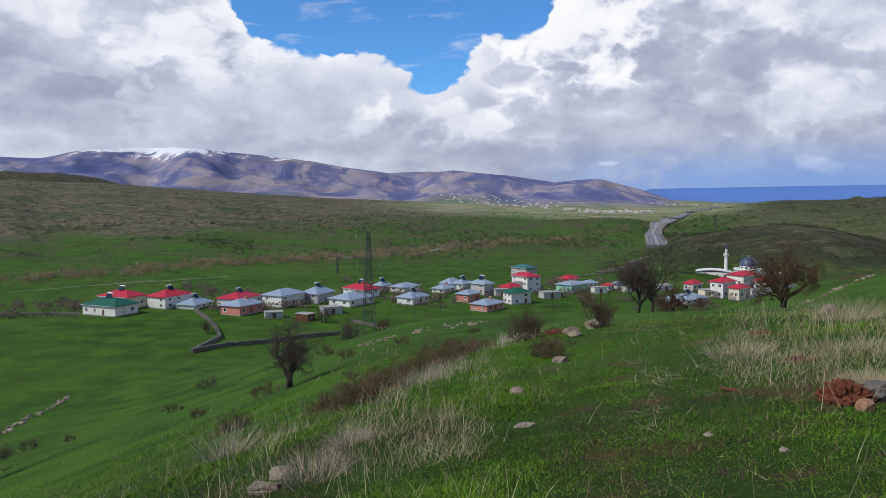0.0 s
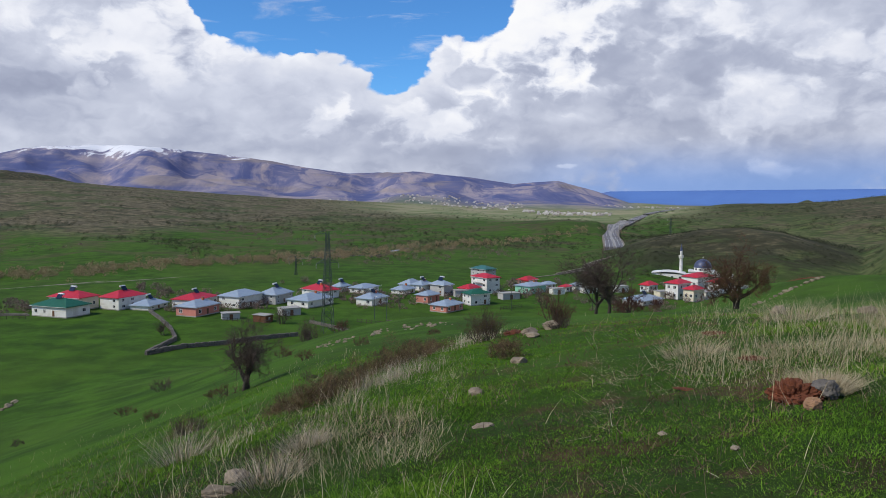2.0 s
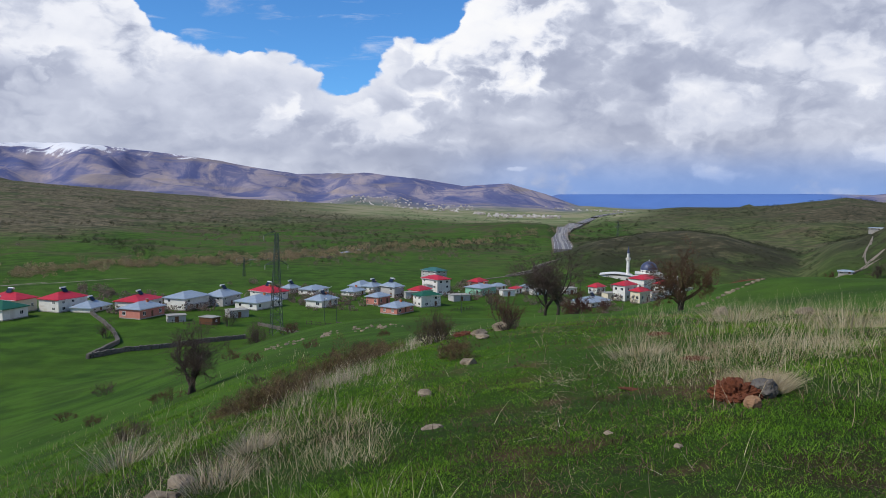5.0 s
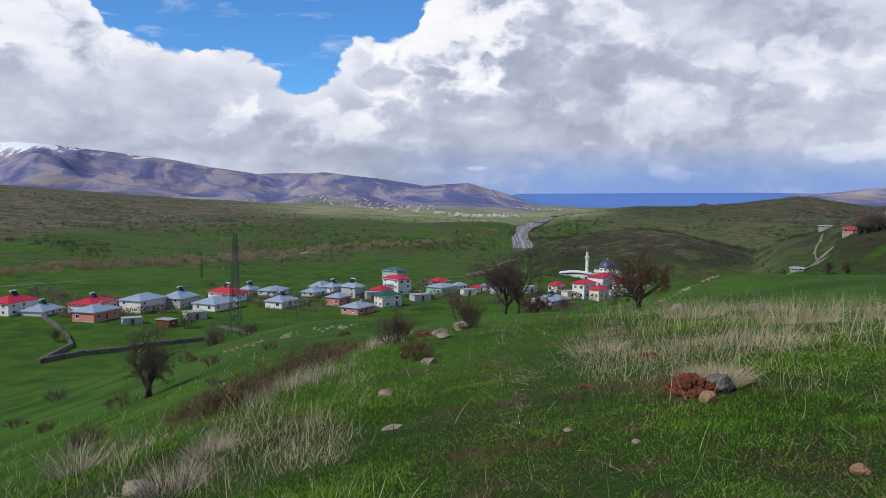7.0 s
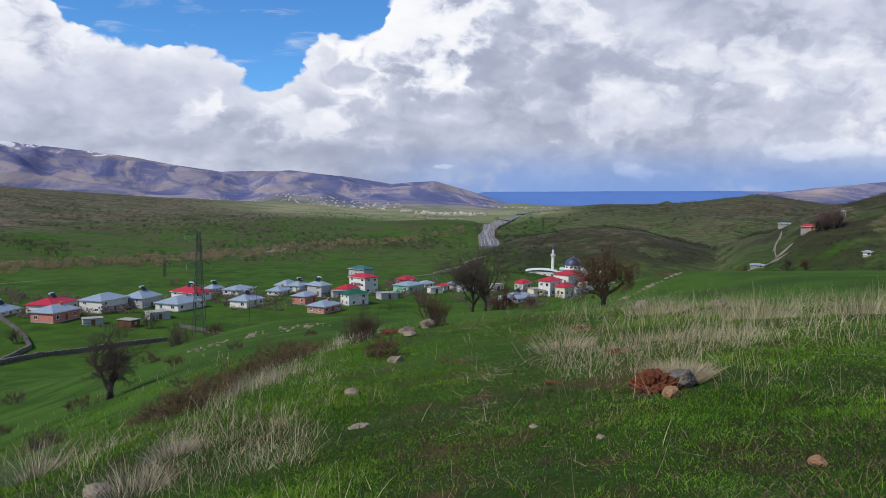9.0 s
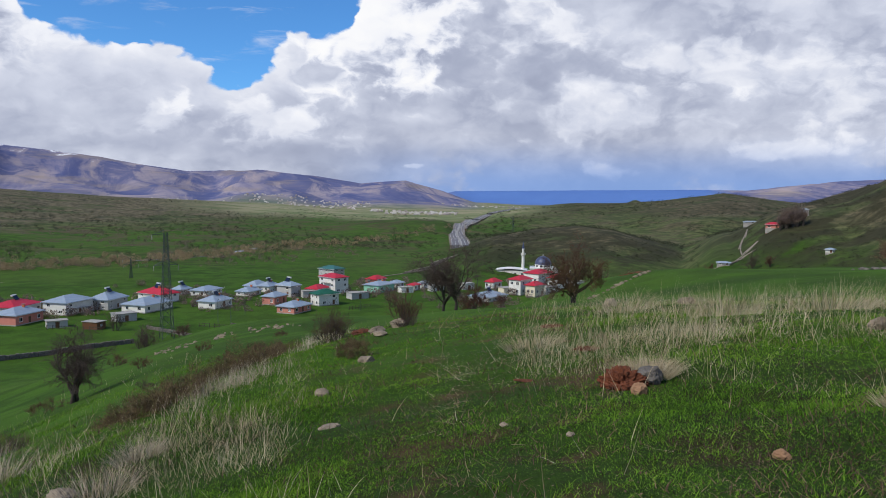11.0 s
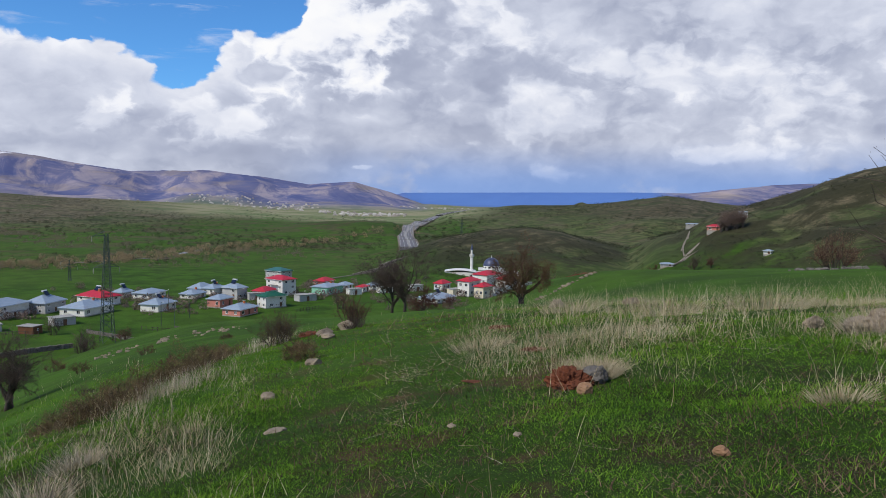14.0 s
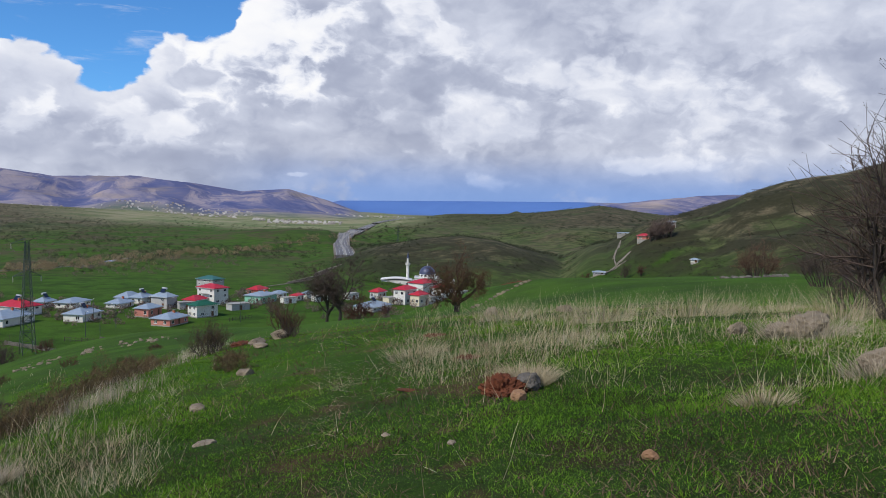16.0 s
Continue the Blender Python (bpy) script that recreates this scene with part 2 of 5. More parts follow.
def ground(x, y):
    x, y = np.asarray(x, float), np.asarray(y, float)
    r, a = np.hypot(x, y), np.degrees(np.arctan2(x, y))
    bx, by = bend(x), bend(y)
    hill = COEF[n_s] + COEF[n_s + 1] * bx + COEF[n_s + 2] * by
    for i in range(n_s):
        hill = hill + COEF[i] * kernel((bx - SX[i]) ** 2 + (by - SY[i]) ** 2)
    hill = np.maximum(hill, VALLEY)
    rest = 0.0
    for name in RIDGES:
        rest = np.maximum(rest, ridge(name, x, y)[0])
    hum = step(420, 620, r) * (1 - step(1900, 2300, r))
    rest = rest + VALLEY + 0.5 * fbm(x, y, 160.0, 3, 3) * step(300, 600, r) + hum * step(16, 22, a) * 3.6 * np.abs(fbm(x, y, 210.0, 4, 41)) * step(700, 1000, r) + hum * (1 - step(4, 10, a)) * 2.2 * np.abs(fbm(x, y, 180.0, 4, 43))
    rest = rest + 2.0 * fbm(x, y, 46.0, 4, 45) * step(36, 40, a) * step(230, 330, r) * (1 - step(600, 900, r))
    # where the home hill gives way to the valley
    edge = np.interp(a, [-180, -60, -30, -20, -5, 8, 16, 24, 34, 45, 60, 90, 180], [400, 200, 150, 155, 128, 112, 104, 106, 125, 120, 150, 300, 400])
    k = step(0, 1, (r - edge) / (edge * 0.55))
    z = hill * (1 - k) + rest * k
    near = 1 - step(16, 42, r)
    z = z + 0.22 * fbm(x, y, 17.0, 2, 13) * step(12, 30, r) * (1 - step(200, 300, r)) + near * (0.10 * fbm(x, y, 3.2, 3, 11) * step(2, 6, r) + 0.028 * fbm(x, y, 0.55, 2, 12))
    return z


def spot(bearing, dist, lift=0.0):
    """A place on the ground at a bearing and a distance from the foot of the walk."""
    x, y = dist * math.sin(radians(bearing)), dist * math.cos(radians(bearing))
    return Vector((x, y, float(ground(x, y)) + lift))

# ---- materials ----
def surface(name, low, high, scale=3.0, rough=0.8, bump=0.1, metal=0.0, per_piece=0.0, stain=None, coat=0.0):
    """A varied surface between two colours, with fine relief; stain adds broad marks of a third colour."""
    m = bpy.data.materials.new(name)
    m.use_nodes = True
    tr = m.node_tree
    b = tr.nodes["Principled BSDF"]
    v = wire(tr, "ShaderNodeTexCoord").outputs["Object"]
    coarse, small = grain(tr, v, scale, 5.0, 0.6), grain(tr, v, scale * 9, 3.0, 0.6)
    f = calc(tr, "MULTIPLY_ADD", small, 0.45, calc(tr, "MULTIPLY_ADD", coarse, 1.5, -0.48), clamp=True)
    if per_piece:
        rnd = wire(tr, "ShaderNodeObjectInfo").outputs["Random"]
        f = calc(tr, "ADD", f, calc(tr, "MULTIPLY_ADD", rnd, per_piece, -per_piece / 2), clamp=True)
    col = blend(tr, f, low, high)
    if stain:
        col = blend(tr, calc(tr, "MULTIPLY", span(tr, grain(tr, v, scale * 0.35, 4.0, 0.65, 0.8), 0.5, 0.68), 0.7), col, stain)
    tr.links.new(col, b.inputs["Base Color"])
    b.inputs["Roughness"].default_value, b.inputs["Metallic"].default_value = rough, metal
    b.inputs["Specular IOR Level"].default_value = 0.3
    if bump:
        tr.links.new(wire(tr, "ShaderNodeBump", [("Strength", bump), ("Distance", 0.02), ("Height", small)]).outputs[0], b.inputs["Normal"])
    return m


def blades(name, low, mid, high, rough=0.75, patch=0.6):
    """Grass, twigs or leaves: each loose piece takes a tone of its own, with broad patches."""
    m = bpy.data.materials.new(name)
    m.use_nodes = True
    tr = m.node_tree
    b = tr.nodes["Principled BSDF"]
    rnd = wire(tr, "ShaderNodeNewGeometry").outputs["Random Per Island"]
    v = wire(tr, "ShaderNodeTexCoord").outputs["Object"]
    f = calc(tr, "MULTIPLY_ADD", grain(tr, v, 0.55, 4.0, 0.6), patch * 2, calc(tr, "MULTIPLY_ADD", rnd, 0.7, 0.15 - patch), clamp=True)
    tr.links.new(stops(tr, f, [(0.0, low), (0.5, mid), (1.0, high)], "LINEAR"), b.inputs["Base Color"])
    b.inputs["Roughness"].default_value, b.inputs["Specular IOR Level"].default_value = rough, 0.2
    return m


def land():
    """Turf, soil, scrub and far heath, told apart by attributes of the ground."""
    m = bpy.data.materials.new("land")
    m.use_nodes = True
    tr = m.node_tree
    b = tr.nodes["Principled BSDF"]
    v = wire(tr, "ShaderNodeTexCoord").outputs["Object"]

    def layer(n):
        return wire(tr, "ShaderNodeAttribute", attribute_name=n).outputs["Fac"]

    n100, n9 = grain(tr, v, 0.012, 6.0, 0.6, 0.4), grain(tr, v, 0.11, 6.0, 0.62)
    n1, nf = grain(tr, v, 0.9, 6.0, 0.65), grain(tr, v, 14.0, 4.0, 0.7)
    turf = blend(tr, span(tr, n9, 0.33, 0.66), (0.023, 0.058, 0.006), (0.054, 0.126, 0.010))
    turf = blend(tr, span(tr, n100, 0.35, 0.65, 0.0, 0.55), turf, (0.066, 0.122, 0.016))
    turf = blend(tr, span(tr, n1, 0.50, 0.72, 0.0, 0.45), turf, (0.045, 0.060, 0.014))
    turf = blend(tr, span(tr, nf, 0.45, 0.75, 0.0, 0.5), turf, (0.014, 0.034, 0.006))
    flats = calc(tr, "MULTIPLY", layer("flats"), span(tr, grain(tr, v, 0.022, 7.0, 0.66, 0.8), 0.46, 0.60))
    turf = blend(tr, flats, turf, blend(tr, n9, (0.030, 0.036, 0.016), (0.125, 0.110, 0.055)))
    soil = blend(tr, nf, (0.055, 0.035, 0.022), (0.16, 0.085, 0.05))
    # near-black mixed into close turf as painted shade between the blades
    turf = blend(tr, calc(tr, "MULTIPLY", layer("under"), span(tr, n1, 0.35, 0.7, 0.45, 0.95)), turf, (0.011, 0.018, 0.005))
    wear = calc(tr, "MULTIPLY", span(tr, n1, 0.50, 0.68), layer("bare"), clamp=True)
    near = blend(tr, wear, turf, soil)
    heath = blend(tr, span(tr, n9, 0.35, 0.65), (0.056, 0.054, 0.032), (0.195, 0.160, 0.100))
    heath = blend(tr, span(tr, n1, 0.45, 0.7, 0.0, 0.7), heath, (0.045, 0.050, 0.026))
    heath = blend(tr, span(tr, n100, 0.51, 0.61, 0.0, 0.7), heath, blend(tr, n9, (0.028, 0.050, 0.015), (0.060, 0.102, 0.026)))
    heath = blend(tr, span(tr, grain(tr, v, 0.03, 7.0, 0.68, 0.5), 0.53, 0.63, 0.0, 0.75), heath, (0.030, 0.034, 0.018))
    patchy = calc(tr, "MULTIPLY_ADD", layer("heath"), 1.5, calc(tr, "MULTIPLY_ADD", n100, 1.6, -1.05), clamp=True)
    patchy = calc(tr, "MULTIPLY", patchy, span(tr, layer("heath"), 0.0, 0.12))
    col = blend(tr, patchy, near, heath)
    # dark heath colour, also painted on the plateau as cloud shadow
    moor_and_shade = blend(tr, grain(tr, v, 0.35, 6.0, 0.7), (0.010, 0.016, 0.007), (0.060, 0.054, 0.030))
    col = blend(tr, calc(tr, "MULTIPLY", layer("moor_and_shade"), span(tr, grain(tr, v, 0.035, 6.0, 0.66, 0.6), 0.38, 0.54, 0.15, 1.0)), col, moor_and_shade)
    # green and tan farmland, its colour lightened as a sunlit patch
    sunlit_fields = blend(tr, span(tr, n100, 0.4, 0.62), (0.15, 0.20, 0.085), (0.33, 0.30, 0.19))
    col = blend(tr, calc(tr, "MULTIPLY", layer("plain"), 0.85), col, sunlit_fields)
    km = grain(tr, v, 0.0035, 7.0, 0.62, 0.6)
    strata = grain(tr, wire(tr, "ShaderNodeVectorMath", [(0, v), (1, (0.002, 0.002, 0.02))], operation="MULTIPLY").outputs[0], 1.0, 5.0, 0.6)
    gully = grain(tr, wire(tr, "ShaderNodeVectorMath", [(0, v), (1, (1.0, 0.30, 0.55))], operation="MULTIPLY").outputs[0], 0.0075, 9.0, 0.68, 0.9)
    # blue air haze is mixed into the mountain rock's own purple-brown
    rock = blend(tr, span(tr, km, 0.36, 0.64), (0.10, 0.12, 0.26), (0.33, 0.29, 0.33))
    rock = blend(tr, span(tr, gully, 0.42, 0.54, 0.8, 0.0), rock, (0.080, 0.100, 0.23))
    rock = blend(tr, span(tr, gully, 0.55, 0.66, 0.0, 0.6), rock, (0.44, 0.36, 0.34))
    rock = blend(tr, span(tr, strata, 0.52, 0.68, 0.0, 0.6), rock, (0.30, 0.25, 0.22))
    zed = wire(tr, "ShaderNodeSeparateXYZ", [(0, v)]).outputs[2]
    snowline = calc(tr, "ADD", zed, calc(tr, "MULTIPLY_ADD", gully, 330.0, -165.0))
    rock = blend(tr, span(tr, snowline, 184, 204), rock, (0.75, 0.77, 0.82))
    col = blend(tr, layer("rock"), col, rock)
    # farthest hills take the blue of rain haze as base colour
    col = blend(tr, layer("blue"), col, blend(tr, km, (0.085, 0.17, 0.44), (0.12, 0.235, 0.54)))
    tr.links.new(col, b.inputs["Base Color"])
    b.inputs["Roughness"].default_value, b.inputs["Specular IOR Level"].default_value = 0.95, 0.1
    tr.links.new(wire(tr, "ShaderNodeBump", [("Strength", 0.5), ("Distance", 0.06), ("Height", nf)]).outputs[0], b.inputs["Normal"])
    return m


M = {
    "land": land(),
    "white": surface("white_render", (0.62, 0.62, 0.60), (0.80, 0.80, 0.78), 0.5, 0.85, 0.05, stain=(0.55, 0.53, 0.48)),
    "cream": surface("cream_render", (0.62, 0.55, 0.42), (0.74, 0.68, 0.54), 0.5, 0.85, 0.05),
    "salmon": surface("salmon_render", (0.50, 0.18, 0.15), (0.62, 0.26, 0.21), 0.5, 0.85, 0.05, stain=(0.42, 0.2, 0.16)),
    "turquoise": surface("turquoise_render", (0.20, 0.50, 0.38), (0.30, 0.60, 0.46), 0.5, 0.85, 0.05),
    "grey_wall": surface("grey_render", (0.34, 0.34, 0.35), (0.50, 0.50, 0.50), 0.5, 0.9, 0.05),
    "red": surface("red_sheet_roof", (0.40, 0.018, 0.035), (0.54, 0.04, 0.06), 0.7, 0.5, 0.05),
    "grey": surface("blue_grey_sheet_roof", (0.22, 0.29, 0.38), (0.34, 0.41, 0.50), 0.7, 0.45, 0.05, stain=(0.30, 0.32, 0.36)),
    "green": surface("green_sheet_roof", (0.012, 0.085, 0.05), (0.025, 0.13, 0.075), 0.7, 0.5, 0.05),
    "teal": surface("teal_sheet_roof", (0.03, 0.12, 0.12), (0.06, 0.17, 0.16), 0.7, 0.5, 0.05),
    "glass": surface("window_glass", (0.012, 0.016, 0.02), (0.03, 0.035, 0.045), 2.0, 0.08, 0.0),
    "frame": surface("white_frame", (0.68, 0.68, 0.68), (0.8, 0.8, 0.8), 2.0, 0.5, 0.0),
    "door": surface("brown_door", (0.10, 0.045, 0.025), (0.17, 0.08, 0.04), 3.0, 0.5, 0.0),
    "concrete": surface("concrete", (0.26, 0.25, 0.24), (0.42, 0.41, 0.39), 0.8, 0.9, 0.2, stain=(0.2, 0.19, 0.18)),
    "steel": surface("galvanised_steel", (0.05, 0.07, 0.065), (0.11, 0.14, 0.13), 4.0, 0.55, 0.0, 0.5),
    "tank": surface("white_tank", (0.6, 0.62, 0.64), (0.75, 0.76, 0.78), 2.0, 0.35, 0.0, 0.3),
    "panel": surface("solar_glass", (0.01, 0.015, 0.03), (0.02, 0.03, 0.06), 2.0, 0.15, 0.0),
    "tan": surface("tan_stone", (0.20, 0.11, 0.06), (0.38, 0.23, 0.14), 9.0, 0.9, 0.4),
    "brick": surface("orange_brick", (0.45, 0.12, 0.05), (0.62, 0.20, 0.09), 4.0, 0.85, 0.1),
    "lead": surface("blue_lead_dome", (0.05, 0.062, 0.12), (0.09, 0.11, 0.19), 0.9, 0.45, 0.05, 0.2),
    "asphalt": surface("asphalt", (0.12, 0.12, 0.14), (0.17, 0.17, 0.19), 0.05, 0.9, 0.0),
    "paint": surface("road_paint", (0.6, 0.6, 0.58), (0.75, 0.75, 0.72), 0.5, 0.7, 0.0),
    "gravel": surface("pale_gravel", (0.15, 0.13, 0.105), (0.29, 0.25, 0.21), 0.2, 0.95, 0.2),
    "stone": surface("field_stone", (0.11, 0.09, 0.068), (0.36, 0.295, 0.215), 3.0, 0.9, 0.6, per_piece=0.5, stain=(0.30, 0.27, 0.16)),
    "stone_dark": surface("wall_stone", (0.07, 0.065, 0.06), (0.22, 0.20, 0.18), 2.0, 0.95, 0.5, per_piece=0.5),
    "soil": surface("red_soil", (0.045, 0.016, 0.009), (0.22, 0.070, 0.034), 5.0, 0.95, 0.7),
    "water": surface("stream_water", (0.22, 0.22, 0.22), (0.36, 0.36, 0.37), 0.02, 0.15, 0.0),
    "bark": surface("grey_bark", (0.035, 0.028, 0.024), (0.10, 0.085, 0.075), 6.0, 0.9, 0.5),
    "twig": blades("bare_twigs", (0.045, 0.032, 0.028), (0.085, 0.062, 0.055), (0.15, 0.115, 0.10)),
    "twig_red": blades("budding_twigs", (0.045, 0.022, 0.018), (0.10, 0.048, 0.038), (0.17, 0.085, 0.065)),
    "bud": blades("buds", (0.06, 0.035, 0.02), (0.10, 0.07, 0.03), (0.14, 0.12, 0.05)),
    "catkin": blades("willow_catkins", (0.16, 0.12, 0.075), (0.28, 0.21, 0.125), (0.40, 0.31, 0.19)),
    "scrub": blades("scrub_leaves", (0.018, 0.026, 0.013), (0.038, 0.046, 0.024), (0.075, 0.075, 0.042)),
    "brush": blades("bare_brush", (0.09, 0.065, 0.055), (0.17, 0.125, 0.11), (0.27, 0.21, 0.18)),
    "heather": blades("brown_heather", (0.020, 0.014, 0.008), (0.105, 0.070, 0.034), (0.24, 0.175, 0.085)),
    "town": blades("town_walls", (0.22, 0.19, 0.17), (0.40, 0.37, 0.34), (0.62, 0.60, 0.57)),
    "sward": blades("green_blades", (0.017, 0.050, 0.004), (0.092, 0.210, 0.011), (0.19, 0.31, 0.030)),
    "thatch": blades("dead_thatch", (0.035, 0.022, 0.014), (0.10, 0.065, 0.040), (0.24, 0.18, 0.11)),
    "straw": blades("dry_stalks", (0.26, 0.20, 0.12), (0.44, 0.37, 0.24), (0.60, 0.54, 0.40)),
    "straw_grey": blades("bleached_stalks", (0.20, 0.155, 0.11), (0.42, 0.35, 0.265), (0.64, 0.57, 0.46)),
}


# ---- mesh helpers ----
def part(name, bm, material, parent=None, label=""):
    me = bpy.data.meshes.new(name)
    bm.to_mesh(me)
    bm.free()
    me.materials.append(M[material])
    ob = new(name, me)
    if parent is not None:
        ob.parent = parent
    if label:
        ob["label"] = label
    return ob


def raw(name, verts, faces, material, parent=None, smooth=False):
    me = bpy.data.meshes.new(name)
    me.from_pydata([tuple(v) for v in verts], [], faces)
    if smooth:
        me.polygons.foreach_set("use_smooth", [True] * len(me.polygons))
    me.materials.append(M[material])
    ob = new(name, me)
    if parent is not None:
        ob.parent = parent
    return ob


def soup(name, V, F, material, parent=None):
    """A mesh of quads or triangles from arrays."""
    me = bpy.data.meshes.new(name)
    V, F = np.asarray(V, np.float32), np.asarray(F, np.int32)
    k = F.shape[1]
    me.vertices.add(len(V))
    me.vertices.foreach_set("co", V.ravel())
    me.loops.add(F.size)
    me.loops.foreach_set("vertex_index", F.ravel())
    me.polygons.add(len(F))
    me.polygons.foreach_set("loop_start", np.arange(0, F.size, k, dtype=np.int32))
    me.update(calc_edges=True)
    me.validate()
    me.materials.append(M[material])
    ob = new(name, me)
    if parent is not None:
        ob.parent = parent
    return ob


def box(bm, x0, x1, y0, y1, z0, z1):
    v = [bm.verts.new(p) for p in ((x0, y0, z0), (x1, y0, z0), (x1, y1, z0), (x0, y1, z0), (x0, y0, z1), (x1, y0, z1), (x1, y1, z1), (x0, y1, z1))]
    for f in ((3, 2, 1, 0), (4, 5, 6, 7), (0, 1, 5, 4), (1, 2, 6, 5), (2, 3, 7, 6), (3, 0, 4, 7)):
        bm.faces.new([v[i] for i in f])


def boxes(*sizes):
    bm = bmesh.new()
    for s in sizes:
        box(bm, *s)
    return bm


def tube(bm, a, b, ra, rb, sides=6):
    a, b = Vector(a), Vector(b)
    q = (b - a).to_track_quat("Z", "Y")
    rings = []
    for p, r in ((a, ra), (b, rb)):
        rings.append([bm.verts.new(p + q @ Vector((r * math.cos(2 * math.pi * i / sides), r * math.sin(2 * math.pi * i / sides), 0))) for i in range(sides)])
    for i in range(sides):
        j = (i + 1) % sides
        bm.faces.new((rings[0][i], rings[0][j], rings[1][j], rings[1][i]))
    bm.faces.new(rings[0][::-1])
    bm.faces.new(rings[1])


def thing(name, where, turn, label, category, group="", kind=""):
    e = new(name)
    e.matrix_world = pose(*where, 0, 0, turn)
    return tagged(e, label, category, group, kind)


# ---- ground ----
def build_ground():
    fine = np.arange(-36, 58.01, 0.22)
    rest = np.arange(60, 323, 3.0)
    bearings = np.radians(np.r_[fine, rest])
    rings = np.r_[0.0, np.geomspace(1.2, 4700, 330)]
    A, Rr = np.meshgrid(bearings, rings)
    X, Y = Rr * np.sin(A), Rr * np.cos(A)
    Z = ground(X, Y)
    nr, na = X.shape
    i, j = np.meshgrid(np.arange(nr - 1), np.arange(na), indexing="ij")
    k = (j + 1) % na
    F = np.stack([i * na + j, (i + 1) * na + j, (i + 1) * na + k, i * na + k], -1).reshape(-1, 4)[:, ::-1]
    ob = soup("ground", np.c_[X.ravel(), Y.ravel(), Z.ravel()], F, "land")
    me = ob.data
    me.polygons.foreach_set("use_smooth", [True] * len(me.polygons))
    R, a = np.hypot(X, Y), np.degrees(A)
    a = np.where(a > 180, a - 360, a)

    def lay(name, values):
        at = me.attributes.new(name, "FLOAT", "POINT")
        at.data.foreach_set("value", np.clip(values, 0, 1).astype(np.float32).ravel())

    def share(n):
        up = ridge(n, X, Y)[0]
        return up / max(1.0, float(up[:, :len(fine)].max()))

    lay("bare", (1 - step(25, 60, R)) * (0.22 + 0.40 * step(2, 14, a) * (1 - step(26, 34, a))))
    # where the ground colour is darkened for shade among near blades
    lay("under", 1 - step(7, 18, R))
    lay("flats", step(360, 560, R) * (0.35 + 0.65 * step(430, 700, R)))
    # far ground that gets the haze-tinted rock colour, then the haze blue
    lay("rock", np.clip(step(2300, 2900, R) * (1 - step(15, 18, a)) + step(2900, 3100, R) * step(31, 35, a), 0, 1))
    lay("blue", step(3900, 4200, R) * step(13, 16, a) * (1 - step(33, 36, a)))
    # plateau share is a painted cloud shadow; the other hills are dark heath
    lay("moor_and_shade", np.maximum(step(0.03, 0.3, share("dark")) * 0.88, np.maximum(0.7 * step(0.2, 0.7, share("plateau")), np.maximum(0.95 * step(0.03, 0.3, share("brown")), np.maximum(0.55 * step(0.05, 0.5, share("green")), 0.4 * step(0.3, 0.8, share("knoll")))))))
    # reach of the sunlight painted on the far plain
    lay("plain", step(1150, 1500, R) * step(-8, 2, a) * (1 - step(19, 24, a)))
    heath = 0.92 * step(0.02, 0.15, share("slope")) + 0.9 * share("plateau") + step(0.2, 0.6, share("dark")) * 0.8 + 0.75 * share("scrub") + 0.9 * step(0.1, 0.5, share("brown")) + 0.62 * step(0.1, 0.7, share("green")) + 0.1 * share("knoll")
    heath = np.maximum(heath, 0.52 * step(330, 520, R) * step(17, 22, a))
    heath = np.where(R > 1500, np.maximum(heath, 0.55), heath)
    lay("heath", heath * step(150, 260, R))
    tagged(ob, "green spring hillside pasture running down to a wide valley", "ground", kind="structure")


build_ground()

# ---- village ----
def hip_roof(w, d, h, rh, over=0.55):
    """A hipped sheet roof with a fascia, standing on walls w by d."""
    bm = bmesh.new()
    W, D = w / 2 + over, d / 2 + over
    ridge_half = max((w - d) / 2, 0.16 * w)
    lo = [bm.verts.new((sx * W, sy * D, h)) for sx, sy in ((-1, -1), (1, -1), (1, 1), (-1, 1))]
    mid = [bm.verts.new((sx * W, sy * D, h + 0.22)) for sx, sy in ((-1, -1), (1, -1), (1, 1), (-1, 1))]
    top = [bm.verts.new((s * ridge_half, 0, h + 0.22 + rh)) for s in (-1, 1)]
    bm.faces.new(lo[::-1])
    for i in range(4):
        bm.faces.new((lo[i], lo[(i + 1) % 4], mid[(i + 1) % 4], mid[i]))
    bm.faces.new((mid[0], mid[1], top[1], top[0]))
    bm.faces.new((mid[2], mid[3], top[0], top[1]))
    bm.faces.new((mid[1], mid[2], top[1]))
    bm.faces.new((mid[3], mid[0], top[0]))
    return bm


